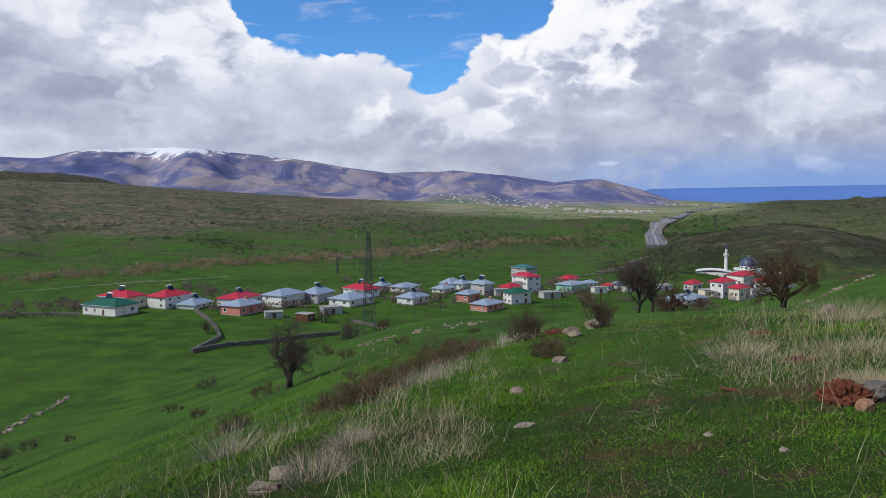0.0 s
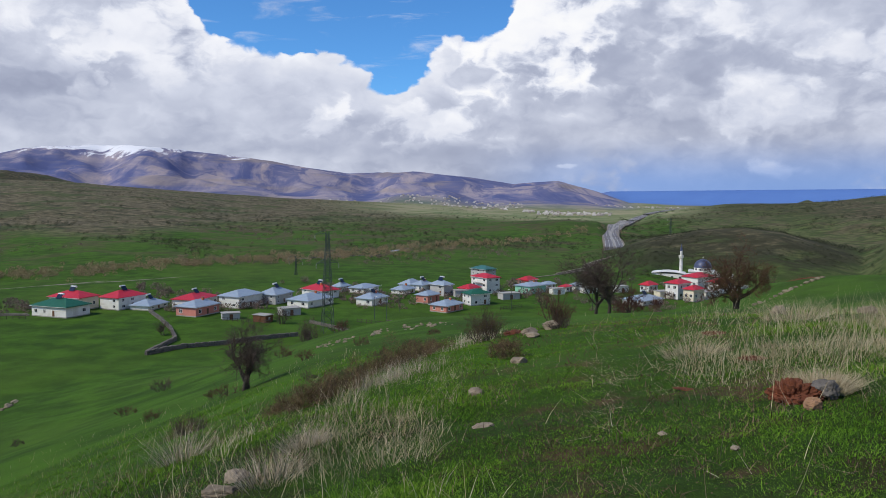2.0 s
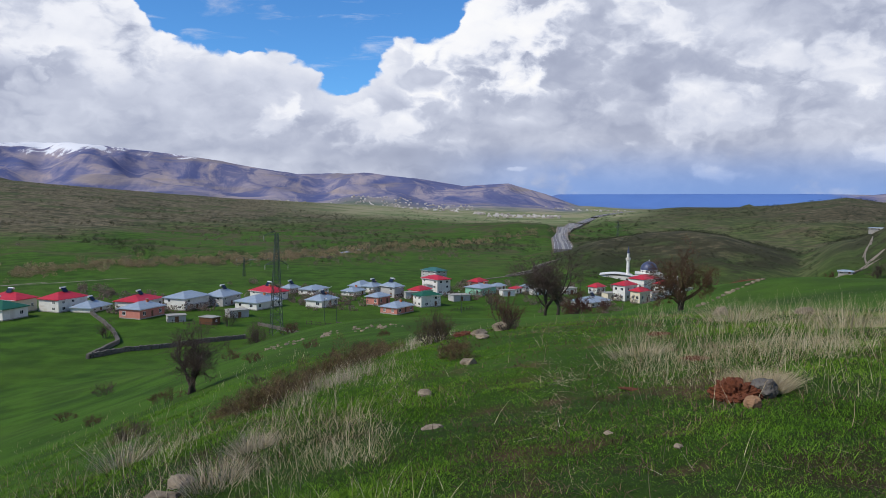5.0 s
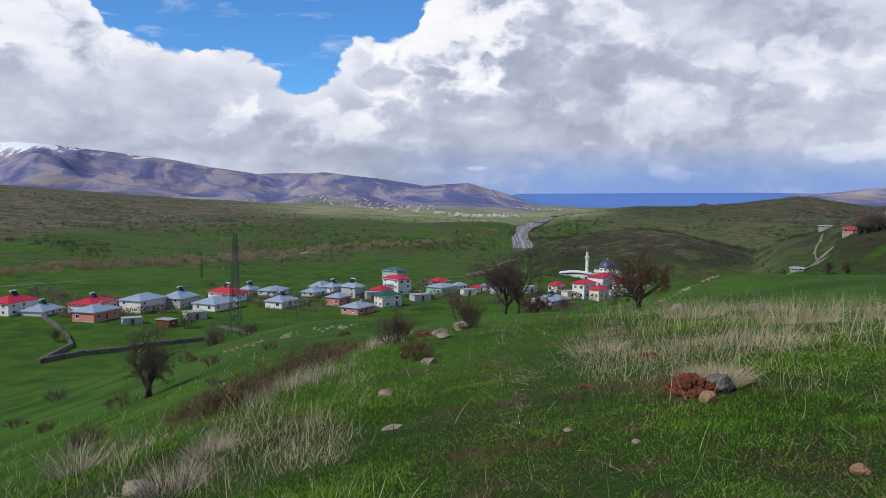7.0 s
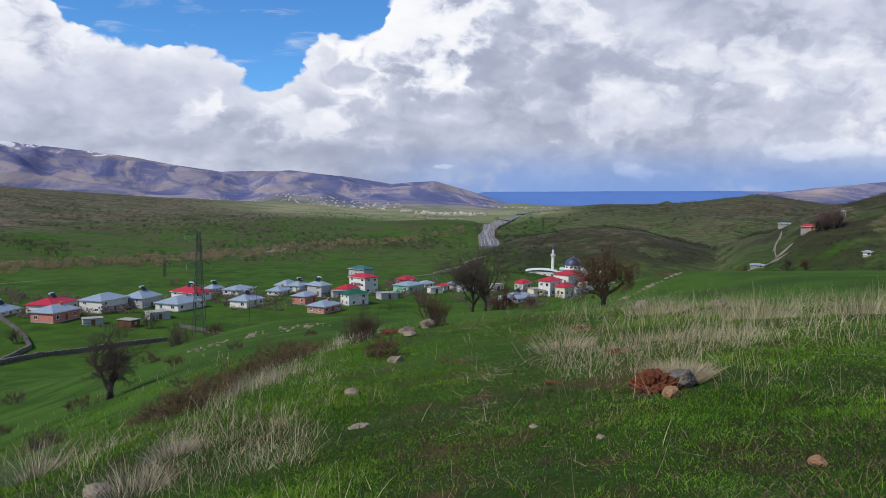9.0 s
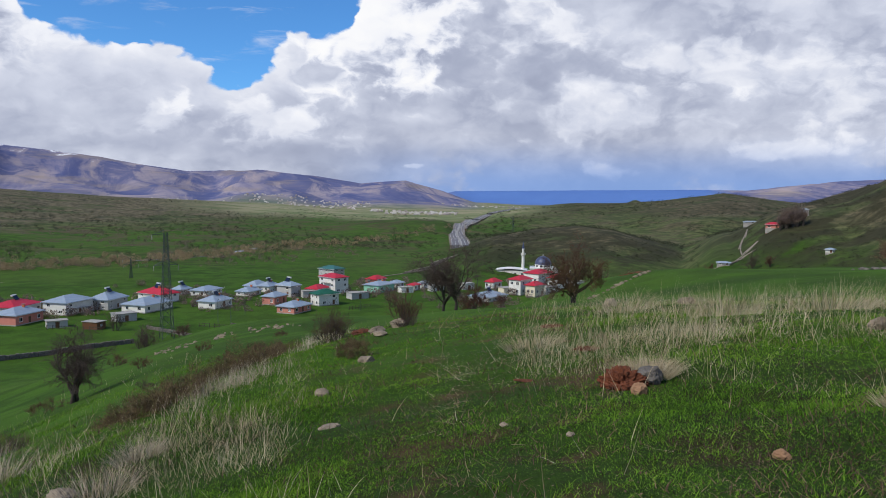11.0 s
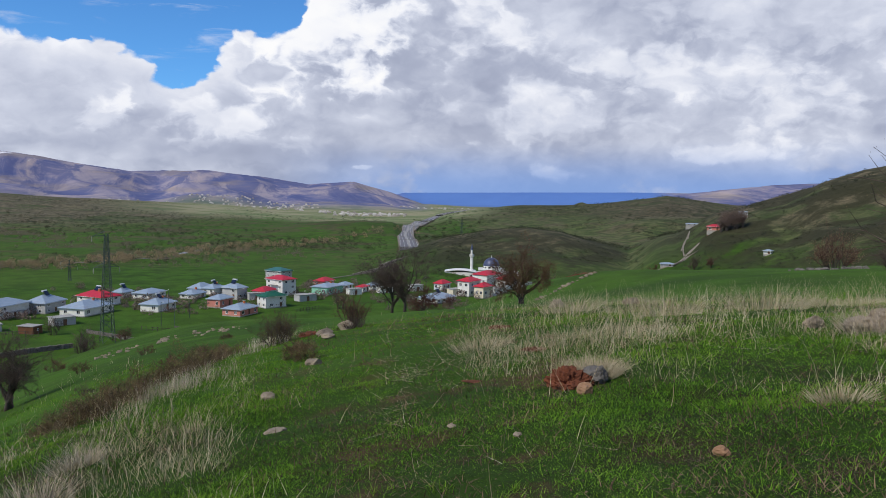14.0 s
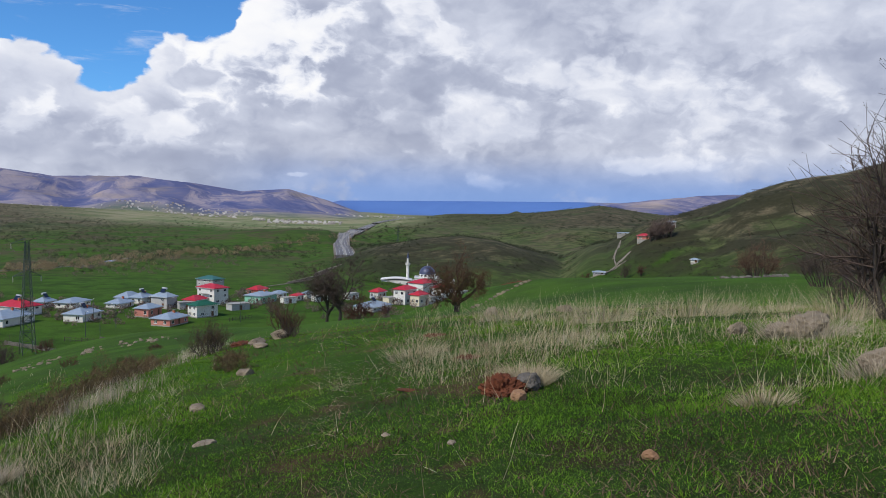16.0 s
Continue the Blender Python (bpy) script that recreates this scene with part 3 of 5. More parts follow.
def opening(parent, side, u, z, ww, wh, w, d, kind="window"):
    """A window or door set on one side of a house: 0 front, 1 right, 2 left."""
    turn = {0: 0, 1: 90, 2: -90}[side]
    off = d / 2 if side == 0 else w / 2
    rot = pose(0, 0, 0, 0, 0, turn)
    t = 0.09
    if kind == "window":
        fr = part("window", boxes((u - ww / 2, u + ww / 2, -off - 0.06, -off + 0.05, z, z + t), (u - ww / 2, u + ww / 2, -off - 0.06, -off + 0.05, z + wh - t, z + wh),
                                  (u - ww / 2, u - ww / 2 + t, -off - 0.06, -off + 0.05, z + t, z + wh - t), (u + ww / 2 - t, u + ww / 2, -off - 0.06, -off + 0.05, z + t, z + wh - t),
                                  (u - t / 2, u + t / 2, -off - 0.055, -off + 0.05, z + t, z + wh - t), (u - ww / 2 - 0.1, u + ww / 2 + 0.1, -off - 0.14, -off + 0.05, z - 0.07, z)), "frame", parent)
        fr.matrix_basis = rot
        part("pane", boxes((u - ww / 2 + t, u + ww / 2 - t, -off - 0.035, -off + 0.04, z + t, z + wh - t)), "glass", fr)
    else:
        ob = part("door", boxes((u - ww / 2, u + ww / 2, -off - 0.05, -off + 0.05, z, z + wh), (u + ww / 2 - 0.16, u + ww / 2 - 0.1, -off - 0.1, -off - 0.05, z + wh * 0.45, z + wh * 0.52)), "door", parent)
        ob.matrix_basis = rot


def house(bearing, dist, turn, w, d, h, rh, wall, roof, storeys, extra, label):
    p = spot(bearing, dist)
    e = thing("house", p, turn, label, "house", "village houses")
    part("wall", boxes((-w / 2, w / 2, -d / 2, d / 2, -2.5, h)), wall, e)
    part("plinth", boxes((-w / 2 - 0.06, w / 2 + 0.06, -d / 2 - 0.06, d / 2 + 0.06, -2.4, 0.35)), "concrete", e)
    rf = part("roof", hip_roof(w, d, h, rh), roof, e)
    for sy in (-1, 1):      # gutter under the eaves
        bm = bmesh.new()
        tube(bm, (-w / 2 - 0.5, sy * (d / 2 + 0.6), h + 0.03), (w / 2 + 0.5, sy * (d / 2 + 0.6), h + 0.03), 0.07, 0.07, 6)
        part("gutter", bm, "frame", rf)
    rnd = random.Random(int(abs(bearing) * 100) + 7)
    sh = h / storeys
    wh = min(1.35, sh * 0.48)
    for k in range(storeys):
        z = k * sh + sh * 0.36
        for side, length in ((0, w), (1, d), (2, d)):
            n = max(2, int(length / 3.6))
            for i in range(n):
                u = (i + 0.5) / n * length - length / 2 + rnd.uniform(-0.15, 0.15)
                if side == 0 and k == 0 and i == n // 2:
                    opening(e, 0, u, 0.36, 1.0, min(2.05, sh * 0.8), w, d, "door")
                elif rnd.random() < 0.68:
                    opening(e, side, u, z, rnd.choice((1.1, 1.3, 1.5)), wh, w, d)
    if extra == "chimney" or rnd.random() < 0.12:
        cx, cy = w * 0.12, -d * 0.1
        ch = part("chimney", boxes((cx - 0.35, cx + 0.35, cy - 0.35, cy + 0.35, h + rh * 0.5, h + rh + 0.75)), "brick", rf)
        part("chimney_cap", boxes((cx - 0.48, cx + 0.48, cy - 0.48, cy + 0.48, h + rh + 0.75, h + rh + 0.86)), "concrete", ch)
    if extra == "tank":
        st = part("solar_heater", boxes(*[(x - 0.04, x + 0.04, y - 0.04, y + 0.04, h + rh * 0.5, h + rh + 1.2) for x in (-1.0, 1.0) for y in (-0.4, 0.4)], (-1.04, 1.04, -0.44, -0.36, h + rh + 0.3, h + rh + 0.38), (-1.04, 1.04, 0.36, 0.44, h + rh + 0.3, h + rh + 0.38), (-1.04, -0.96, -0.44, 0.44, h + rh + 0.3, h + rh + 0.38), (0.96, 1.04, -0.44, 0.44, h + rh + 0.3, h + rh + 0.38)), "steel", e, "roof solar water heater on a steel stand")
        bm = bmesh.new()
        tube(bm, (-1.2, 0.3, h + rh + 1.5), (1.2, 0.3, h + rh + 1.5), 0.38, 0.38, 12)
        part("tank", bm, "tank", st)
        bm = boxes((-1.15, 1.15, -0.06, 0.06, -0.95, 0.95))
        ob = part("collector", bm, "panel", st)
        ob.matrix_basis = pose(0, -0.6, h + rh + 0.75, -38, 0, 0)
    if extra == "balcony":
        for k in range(1, storeys):
            z = k * sh
            bal = part("balcony", boxes((-w * 0.22, w * 0.22, -d / 2 - 1.3, -d / 2, z - 0.16, z)), "concrete", e)
            bars = [(x - 0.03, x + 0.03, -d / 2 - 1.27, -d / 2 - 1.21, z, z + 0.92) for x in np.linspace(-w * 0.215, w * 0.215, 9)]
            part("railing", boxes((-w * 0.22, w * 0.22, -d / 2 - 1.29, -d / 2 - 1.2, z + 0.92, z + 1.0), *bars), "frame", bal)
    return e


house(-23.68, 304.1, -23, 15.8, 10.7, 3.7, 2.3, "white", "green", 1, "tank", "white single-storey village house with dark green hipped sheet roof")
house(-22.89, 319.3, -22, 14.3, 9.7, 4.7, 2.1, "cream", "red", 1, "tank", "cream single-storey village house with bright red hipped sheet roof")
house(-19.80, 315.5, 64, 13.6, 9.3, 4.5, 2.2, "white", "red", 2, "tank", "white two-storey village house with bright red hipped sheet roof")
house(-18.12, 310.3, 74, 12.1, 8.2, 1.6, 2.1, "white", "grey", 1, "tank", "white single-storey village house with blue-grey hipped sheet roof")
house(-15.04, 308.1, 71, 14.9, 10.1, 3.7, 1.9, "white", "red", 1, "tank", "white single-storey village house with bright red hipped sheet roof")
house(-14.85, 290.2, 65, 12.9, 8.8, 3.3, 2.0, "salmon", "grey", 1, "chimney", "salmon pink single-storey village house with blue-grey hipped sheet roof")
house(-11.85, 307.8, 62, 14.2, 9.7, 4.4, 2.0, "white", "grey", 2, "balcony", "white two-storey village house with blue-grey hipped sheet roof")
house(-9.39, 315.4, 65, 12.2, 8.3, 3.7, 2.4, "grey_wall", "grey", 2, "tank", "grey two-storey village house with blue-grey hipped sheet roof")
house(-6.12, 329.0, -44, 13.5, 9.1, 3.4, 2.2, "white", "red", 2, "tank", "white two-storey village house with bright red hipped sheet roof")
house(-6.84, 305.3, 57, 15.5, 10.5, 2.7, 2.2, "white", "grey", 1, "chimney", "white single-storey village house with blue-grey hipped sheet roof")
house(-2.28, 306.4, 58, 11.2, 7.6, 2.7, 2.0, "white", "grey", 1, "tank", "white single-storey village house with blue-grey hipped sheet roof")
house(-4.59, 348.4, 60, 7.2, 4.8, 2.3, 1.7, "grey_wall", "grey", 1, "tank", "grey single-storey village house with blue-grey hipped sheet roof")
house(-2.90, 345.4, 59, 12.0, 8.2, 2.2, 1.5, "white", "grey", 1, "", "white single-storey village house with blue-grey hipped sheet roof")
house(0.06, 340.3, 56, 9.4, 6.4, 1.9, 1.7, "white", "grey", 1, "", "white single-storey village house with blue-grey hipped sheet roof")
house(0.62, 356.8, 55, 9.9, 6.7, 2.3, 2.2, "white", "grey", 1, "", "white single-storey village house with blue-grey hipped sheet roof")
house(1.49, 352.4, 54, 8.6, 5.9, 2.6, 1.8, "white", "grey", 1, "tank", "white single-storey village house with blue-grey hipped sheet roof")
house(2.94, 334.6, -47, 8.5, 5.8, 4.7, 1.8, "grey_wall", "grey", 2, "tank", "grey two-storey village house with blue-grey hipped sheet roof")
house(1.90, 311.9, 54, 8.6, 5.9, 3.2, 1.5, "salmon", "grey", 1, "", "salmon pink single-storey village house with blue-grey hipped sheet roof")
house(3.33, 289.2, 52, 11.1, 7.6, 2.5, 1.7, "salmon", "grey", 1, "", "salmon pink single-storey village house with blue-grey hipped sheet roof")
house(5.04, 335.6, 51, 8.8, 6.0, 3.2, 1.6, "white", "red", 1, "", "white single-storey village house with bright red hipped sheet roof")
house(6.24, 347.0, -57, 11.2, 7.6, 6.9, 1.5, "white", "red", 3, "balcony", "white three-storey village house with bright red hipped sheet roof")
house(6.07, 405.2, -51, 11.3, 7.7, 5.1, 1.6, "grey_wall", "teal", 3, "", "grey three-storey village house with teal hipped sheet roof")
house(5.57, 307.1, 27, 9.2, 6.3, 4.5, 1.5, "white", "green", 2, "", "white two-storey village house with dark green hipped sheet roof")
house(9.61, 348.3, 46, 12.3, 8.4, 3.4, 1.4, "turquoise", "grey", 1, "chimney", "turquoise single-storey village house with blue-grey hipped sheet roof")
house(9.39, 376.5, 46, 8.5, 5.8, 2.8, 1.7, "salmon", "red", 1, "", "salmon pink single-storey village house with bright red hipped sheet roof")
house(10.86, 366.7, 45, 7.1, 4.8, 1.9, 1.3, "white", "grey", 1, "", "white single-storey village house with blue-grey hipped sheet roof")
house(12.24, 354.6, 44, 5.2, 3.6, 2.4, 0.9, "white", "red", 1, "", "white single-storey village house with bright red hipped sheet roof")
house(12.97, 362.4, 43, 5.4, 3.7, 2.2, 1.3, "white", "grey", 1, "", "white single-storey village house with blue-grey hipped sheet roof")
house(18.20, 365.6, 38, 7.0, 4.8, 3.1, 1.7, "white", "red", 1, "", "white single-storey village house with bright red hipped sheet roof")
house(17.80, 322.7, 38, 14.4, 9.8, 2.0, 1.9, "white", "grey", 1, "tank", "white single-storey village house with blue-grey hipped sheet roof")
house(20.23, 345.1, 36, 9.3, 6.3, 6.8, 1.6, "white", "red", 2, "", "white two-storey village house with bright red hipped sheet roof")
house(21.32, 339.3, 34, 7.5, 5.0, 5.0, 1.6, "cream", "red", 1, "", "cream single-storey village house with bright red hipped sheet roof")
house(21.57, 386.9, 34, 13.0, 8.8, 5.8, 1.8, "white", "red", 1, "", "white single-storey village house with bright red hipped sheet roof")
house(23.02, 371.7, 33, 8.6, 5.9, 5.1, 1.8, "white", "red", 1, "", "white single-storey village house with bright red hipped sheet roof")

# ---- mosque ----
def build_mosque():
    e = thing("mosque", spot(21.87, 428, -2.6), -22, "white village mosque with blue lead dome and slender minaret", "mosque")
    hall = part("prayer_hall", boxes((-7, 7, -6.5, 6.5, -2, 5.6), (-7.3, 7.3, -6.8, 6.8, 5.6, 6.0)), "white", e)
    for side, n, half, off in ((0, 4, 7, 6.5), (1, 4, 6.5, 7), (2, 4, 6.5, 7)):
        for i in range(n):
            opening(hall, side, (i + 0.5) / n * 2 * half - half, 2.2, 1.5, 2.2, 14 if side == 0 else 14, 13)
    bm = bmesh.new()
    tube(bm, (0, 0, 6.0), (0, 0, 7.6), 4.7, 4.6, 16)
    drum = part("drum", bm, "white", hall)
    for i in range(12):
        ob = part("drum_window", boxes((-0.5, 0.5, -4.76, -4.5, 6.4, 7.3)), "glass", drum)
        ob.matrix_basis = pose(0, 0, 0, 0, 0, 15 + 30 * i)
    bm = bmesh.new()
    bmesh.ops.create_uvsphere(bm, u_segments=32, v_segments=16, radius=4.6)
    bmesh.ops.delete(bm, geom=[v for v in bm.verts if v.co.z < -0.1], context="VERTS")
    for f in bm.faces:
        f.smooth = True
    dome = part("dome", bm, "lead", hall)
    dome.location = (0, 0, 7.6)
    bm = bmesh.new()
    tube(bm, (0, 0, 4.4), (0, 0, 5.8), 0.14, 0.05, 6)
    bmesh.ops.create_icosphere(bm, subdivisions=1, radius=0.3, matrix=Matrix.Translation((0, 0, 5.1)))
    part("finial", bm, "paint", dome)
    bm = bmesh.new()
    for z0, z1, r0, r1 in ((-2, 4, 1.25, 1.15), (4, 12.2, 0.85, 0.78), (12.2, 12.9, 0.8, 1.35), (12.9, 13.9, 1.35, 1.35), (13.9, 16.4, 0.66, 0.62)):
        tube(bm, (-11, -3, z0), (-11, -3, z1), r0, r1, 12)
    tower = part("minaret", bm, "white", e)
    bm = bmesh.new()
    tube(bm, (-11, -3, 16.4), (-11, -3, 20.3), 0.75, 0.04, 12)
    part("spire", bm, "lead", tower)
    part("portico", boxes((-13, -7, -4, 5, -2, 3.4), (-13.3, -6.8, -4.3, 5.3, 3.4, 3.8)), "white", e)
    part("annex", boxes((7, 15, -4, 4, -2, 4.0), (6.9, 15.3, -4.3, 4.3, 4.0, 4.35)), "white", e)
    hallb = thing("meeting_hall", spot(19.55, 424, -2.4), -22, "long white hall with a shallow pale sheet roof", "hall")
    part("wall", boxes((-8, 8, -5, 5, -2, 3.6)), "white", hallb)
    bm = bmesh.new()
    n = 10
    prev = None
    for i in range(n + 1):
        x = -8.6 + 17.2 * i / n
        z = 3.7 + 0.9 * math.sin(math.pi * i / n)
        cur = [bm.verts.new((x, -5.6, z)), bm.verts.new((x, 5.6, z)), bm.verts.new((x, 5.6, z + 0.25)), bm.verts.new((x, -5.6, z + 0.25))]
        if prev:
            for k in range(4):
                bm.faces.new((prev[k], prev[(k + 1) % 4], cur[(k + 1) % 4], cur[k]))
        prev = cur
    part("roof", bm, "frame", hallb)
    for i in range(4):
        opening(hallb, 0, -6 + 4 * i, 1.2, 1.4, 1.3, 16, 10)


build_mosque()


# ---- pylon and poles ----
def strut(bm, a, b, r=0.07):
    tube(bm, a, b, r, r, 4)


def build_pylon(bearing, dist, height, label):
    e = thing("lattice_pylon", spot(bearing, dist), 20, label, "pylon")

    def half(z):
        return (1.35 * (1 - z / height) + 0.42) * min(1.0, height / 28)

    for sx in (-1, 1):
        for sy in (-1, 1):
            bm = bmesh.new()
            h0, h1 = half(-2), half(height)
            strut(bm, (sx * h0, sy * h0, -2), (sx * h1, sy * h1, height), 0.10)
            part("leg", bm, "steel", e)
    zs = [0]
    while zs[-1] < height - 1:
        zs.append(min(height, zs[-1] + max(1.5, half(zs[-1]) * 1.9)))
    for f in range(4):
        bm = bmesh.new()
        for z0, z1 in zip(zs, zs[1:]):
            a0, a1 = half(z0), half(z1)
            p = [(-a0, -a0, z0), (a0, -a0, z0), (-a1, -a1, z1), (a1, -a1, z1)]
            strut(bm, p[0], p[3], 0.045), strut(bm, p[1], p[2], 0.045), strut(bm, p[2], p[3], 0.05)
        ob = part("bracing", bm, "steel", e)
        ob.matrix_basis = pose(0, 0, 0, 0, 0, 90 * f)
    for z, reach in ((height * 0.70, 2.9), (height * 0.70, -2.9), (height - 0.4, -3.2)):
        bm = bmesh.new()
        s = math.copysign(1, reach)
        w = half(z)
        for y in (-w, w):
            strut(bm, (s * w, y, z), (reach * 1.25, 0, z - 0.3), 0.07)
            strut(bm, (s * w, y, z + 1.1), (reach * 1.25, 0, z - 0.3), 0.07)
        arm = part("crossarm", bm, "steel", e)
        bm = bmesh.new()
        for k in range(6):
            tube(bm, (reach * 1.25, 0, z - 0.5 - 0.24 * k), (reach * 1.25, 0, z - 0.62 - 0.24 * k), 0.15, 0.15, 8)
        tube(bm, (reach * 1.25, 0, z - 1.9), (reach * 1.25, 0, z - 0.3), 0.04, 0.04, 4)
        part("insulator", bm, "concrete", arm)


build_pylon(-5.59, 243, 32.0, "tall dark lattice steel power pylon on the village edge")
build_pylon(19.6, 760, 17.0, "small lattice steel power pylon on the far heath")
build_pylon(-7.9, 420, 10.5, "slim grey lattice mast in the meadow beyond the houses")


def pole(bearing, dist, h):
    e = thing("street_lamp", spot(bearing, dist), random.uniform(0, 360), "thin grey steel lamp post among the houses", "street lamp", "village lamp posts")
    bm = bmesh.new()
    tube(bm, (0, 0, -1), (0, 0, h), 0.13, 0.07, 6)
    post = part("post", bm, "steel", e)
    bm = bmesh.new()
    tube(bm, (0, 0, h), (1.1, 0, h + 0.25), 0.06, 0.05, 6)
    part("arm", bm, "steel", post)
    part("lantern", boxes((0.9, 1.6, -0.14, 0.14, h + 0.2, h + 0.34)), "frame", post)


for b, d, h in ((-2.1, 268, 8), (-1.2, 262, 9), (-0.2, 285, 8), (-1.6, 300, 8), (3.8, 300, 8), (8.2, 290, 8), (14.2, 300, 9), (17.0, 330, 9)):
    pole(b, d, h)


# ---- roads and stream ----
def smooth_line(pts, n=14):
    p = [Vector(q) for q in pts]
    p = [p[0] * 2 - p[1]] + p + [p[-1] * 2 - p[-2]]
    out = []
    for i in range(1, len(p) - 2):
        for k in range(n):
            t = k / n
            out.append(0.5 * (2 * p[i] + (p[i + 1] - p[i - 1]) * t + (2 * p[i - 1] - 5 * p[i] + 4 * p[i + 1] - p[i + 2]) * t * t + (3 * p[i] - 3 * p[i - 1] + p[i + 2] - p[i + 1]) * t ** 3))
    return out + [p[-2]]


def polar(b, d):
    return (d * math.sin(radians(b)), d * math.cos(radians(b)), 0)


def ribbon(name, line, lo, hi, lift, material, parent=None, jitter=0.0, grade=True, skirt=1.2):
    """A strip along a line on the ground, from lo to hi metres across it."""
    V, F = [], []
    pts = [Vector(q) for q in line]
    zs = np.array([float(ground(q.x, q.y)) for q in pts])
    if grade:
        k = np.ones(25) / 25
        zs = np.convolve(np.pad(zs, 12, mode="edge"), k, mode="valid")
    rnd = random.Random(len(line))
    for i, q in enumerate(pts):
        d = (pts[min(i + 1, len(pts) - 1)] - pts[max(i - 1, 0)]).normalized()
        s = Vector((d.y, -d.x, 0))
        for w, z in ((lo, -skirt), (lo, 0), (hi, 0), (hi, -skirt)):
            c = q + s * (w + (rnd.uniform(-jitter, jitter) if jitter else 0))
            V.append((c.x, c.y, zs[i] + lift + z))
        if i:
            for k in range(3):
                F.append((4 * i - 4 + k, 4 * i - 3 + k, 4 * i + 1 + k, 4 * i + k))
    F.append((0, 1, 2, 3))
    return raw(name, V, F, material, parent)


HIGHWAY = smooth_line([polar(15.72, 588), polar(15.64, 635), polar(15.52, 700), polar(15.42, 800), polar(15.60, 955), polar(16.1, 1110), polar(16.9, 1300), polar(17.95, 1530), polar(19.6, 1800)])
road = ribbon("highway", HIGHWAY, -7.2, 7.2, 1.9, "asphalt", skirt=5.0)
tagged(road, "grey dual carriageway curving across the valley", "road", kind="structure")
ribbon("shoulder", HIGHWAY, -8.4, -7.2, 2.0, "gravel", road, skirt=5.0), ribbon("shoulder", HIGHWAY, 7.2, 8.4, 2.0, "gravel", road, skirt=5.0)
ribbon("median", HIGHWAY, -0.7, 0.7, 2.25, "concrete", road)
for off in (-6.8, -3.9, -1.1, 1.1, 3.9, 6.8):
    ribbon("lane_line", HIGHWAY, off - 0.09, off + 0.09, 1.94, "paint", road)
tagged(ribbon("stream", smooth_line([polar(-30, 452), polar(-24, 470), polar(-15.1, 490), polar(-10.5, 512), polar(-7, 525), polar(-3.5, 530), polar(-1, 585), polar(2, 650)]), -1.6, 1.6, -0.25, "water", jitter=1.0),
       "pale shallow stream winding through the meadow", "stream", kind="structure")
tagged(ribbon("gravel_bank", smooth_line([polar(-13.5, 480), polar(-9.5, 496), polar(-6, 508), polar(-2.5, 522), polar(0, 570)]), -5.5, 4.0, -0.35, "gravel", jitter=1.8), "brown gravel bank beside the stream", "bank", kind="structure")
tagged(ribbon("farm_track", smooth_line([polar(33.4, 392), polar(34.4, 397), polar(35.3, 404), polar(35.8, 418), polar(35.6, 440), polar(36.0, 468)]), -0.6, 0.6, 0.03, "gravel", grade=False, skirt=0.3), "pale dirt track up to the farm", "track", kind="structure")
tagged(ribbon("village_lane", smooth_line([polar(8.5, 400), polar(11.5, 430), polar(13.5, 470), polar(15.3, 520)]), -0.7, 0.7, 0.15, "gravel"), "pale dirt lane at the foot of the dark hill", "track", kind="structure")
tagged(ribbon("field_ditch", smooth_line([polar(-30, 392), polar(-25, 402), polar(-20.5, 408), polar(-17.2, 418)]), -0.6, 0.6, 0.02, "gravel", jitter=0.5), "narrow pale irrigation ditch in the meadow", "ditch", kind="structure")


# ---- farm, sheds, far town ----
house(37.72, 441, -40, 7.2, 5.1, 2.2, 1.2, "salmon", "red", 1, "", "pink farmhouse with bright red roof on the slope")
house(41.29, 362, -60, 3.0, 2.4, 1.5, 0.6, "white", "grey", 1, "", "small white shed alone on the green slope")
house(34.6, 400, -35, 6.0, 4.0, 1.2, 0.6, "grey_wall", "grey", 1, "", "low grey shed beside the dirt track")
house(33.0, 385, -20, 13.6, 4.2, 1.3, 0.6, "white", "grey", 1, "", "long low white shed with pale roof")
house(36.4, 527, -36, 11.0, 3.0, 1.0, 0.4, "white", "grey", 1, "", "long white farm building beside the track")
house(39.6, 450, -36, 4.2, 3.4, 3.8, 0.5, "grey_wall", "grey", 2, "", "tall grey barn behind the poplars")


def far_town():
    rnd = np.random.RandomState(5)
    V, F = [], []
    for b0, b1, d0, d1, n in ((0, 9, 2450, 2800, 110), (3, 8, 2080, 2300, 30), (9, 15.5, 1720, 2050, 80), (-8, 0, 2500, 2650, 14), (14, 21, 2800, 3100, 30)):
        for _ in range(n):
            b, d = rnd.uniform(b0, b1), rnd.uniform(d0, d1)
            x, y, _z = polar(b, d)
            z = float(ground(x, y)) - 1
            w, l, h = rnd.uniform(2.2, 4.5), rnd.uniform(2.5, 4.5), rnd.uniform(2.0, 4.2)
            k = len(V)
            V += [(x + sx * w, y + sy * l, z + hh) for hh in (0, h) for sx, sy in ((-1, -1), (1, -1), (1, 1), (-1, 1))]
            V += [(x - w * 0.5, y, z + h + 2), (x + w * 0.5, y, z + h + 2)]
            F += [tuple(k + i for i in f) for f in ((0, 1, 5, 4), (1, 2, 6, 5), (2, 3, 7, 6), (3, 0, 4, 7), (4, 5, 9, 8), (6, 7, 8, 9), (5, 6, 9), (7, 4, 8))]
    tagged(raw("far_town", V, F, "town"), "pale distant town houses scattered over the plain", "town", kind="stuff")


far_town()


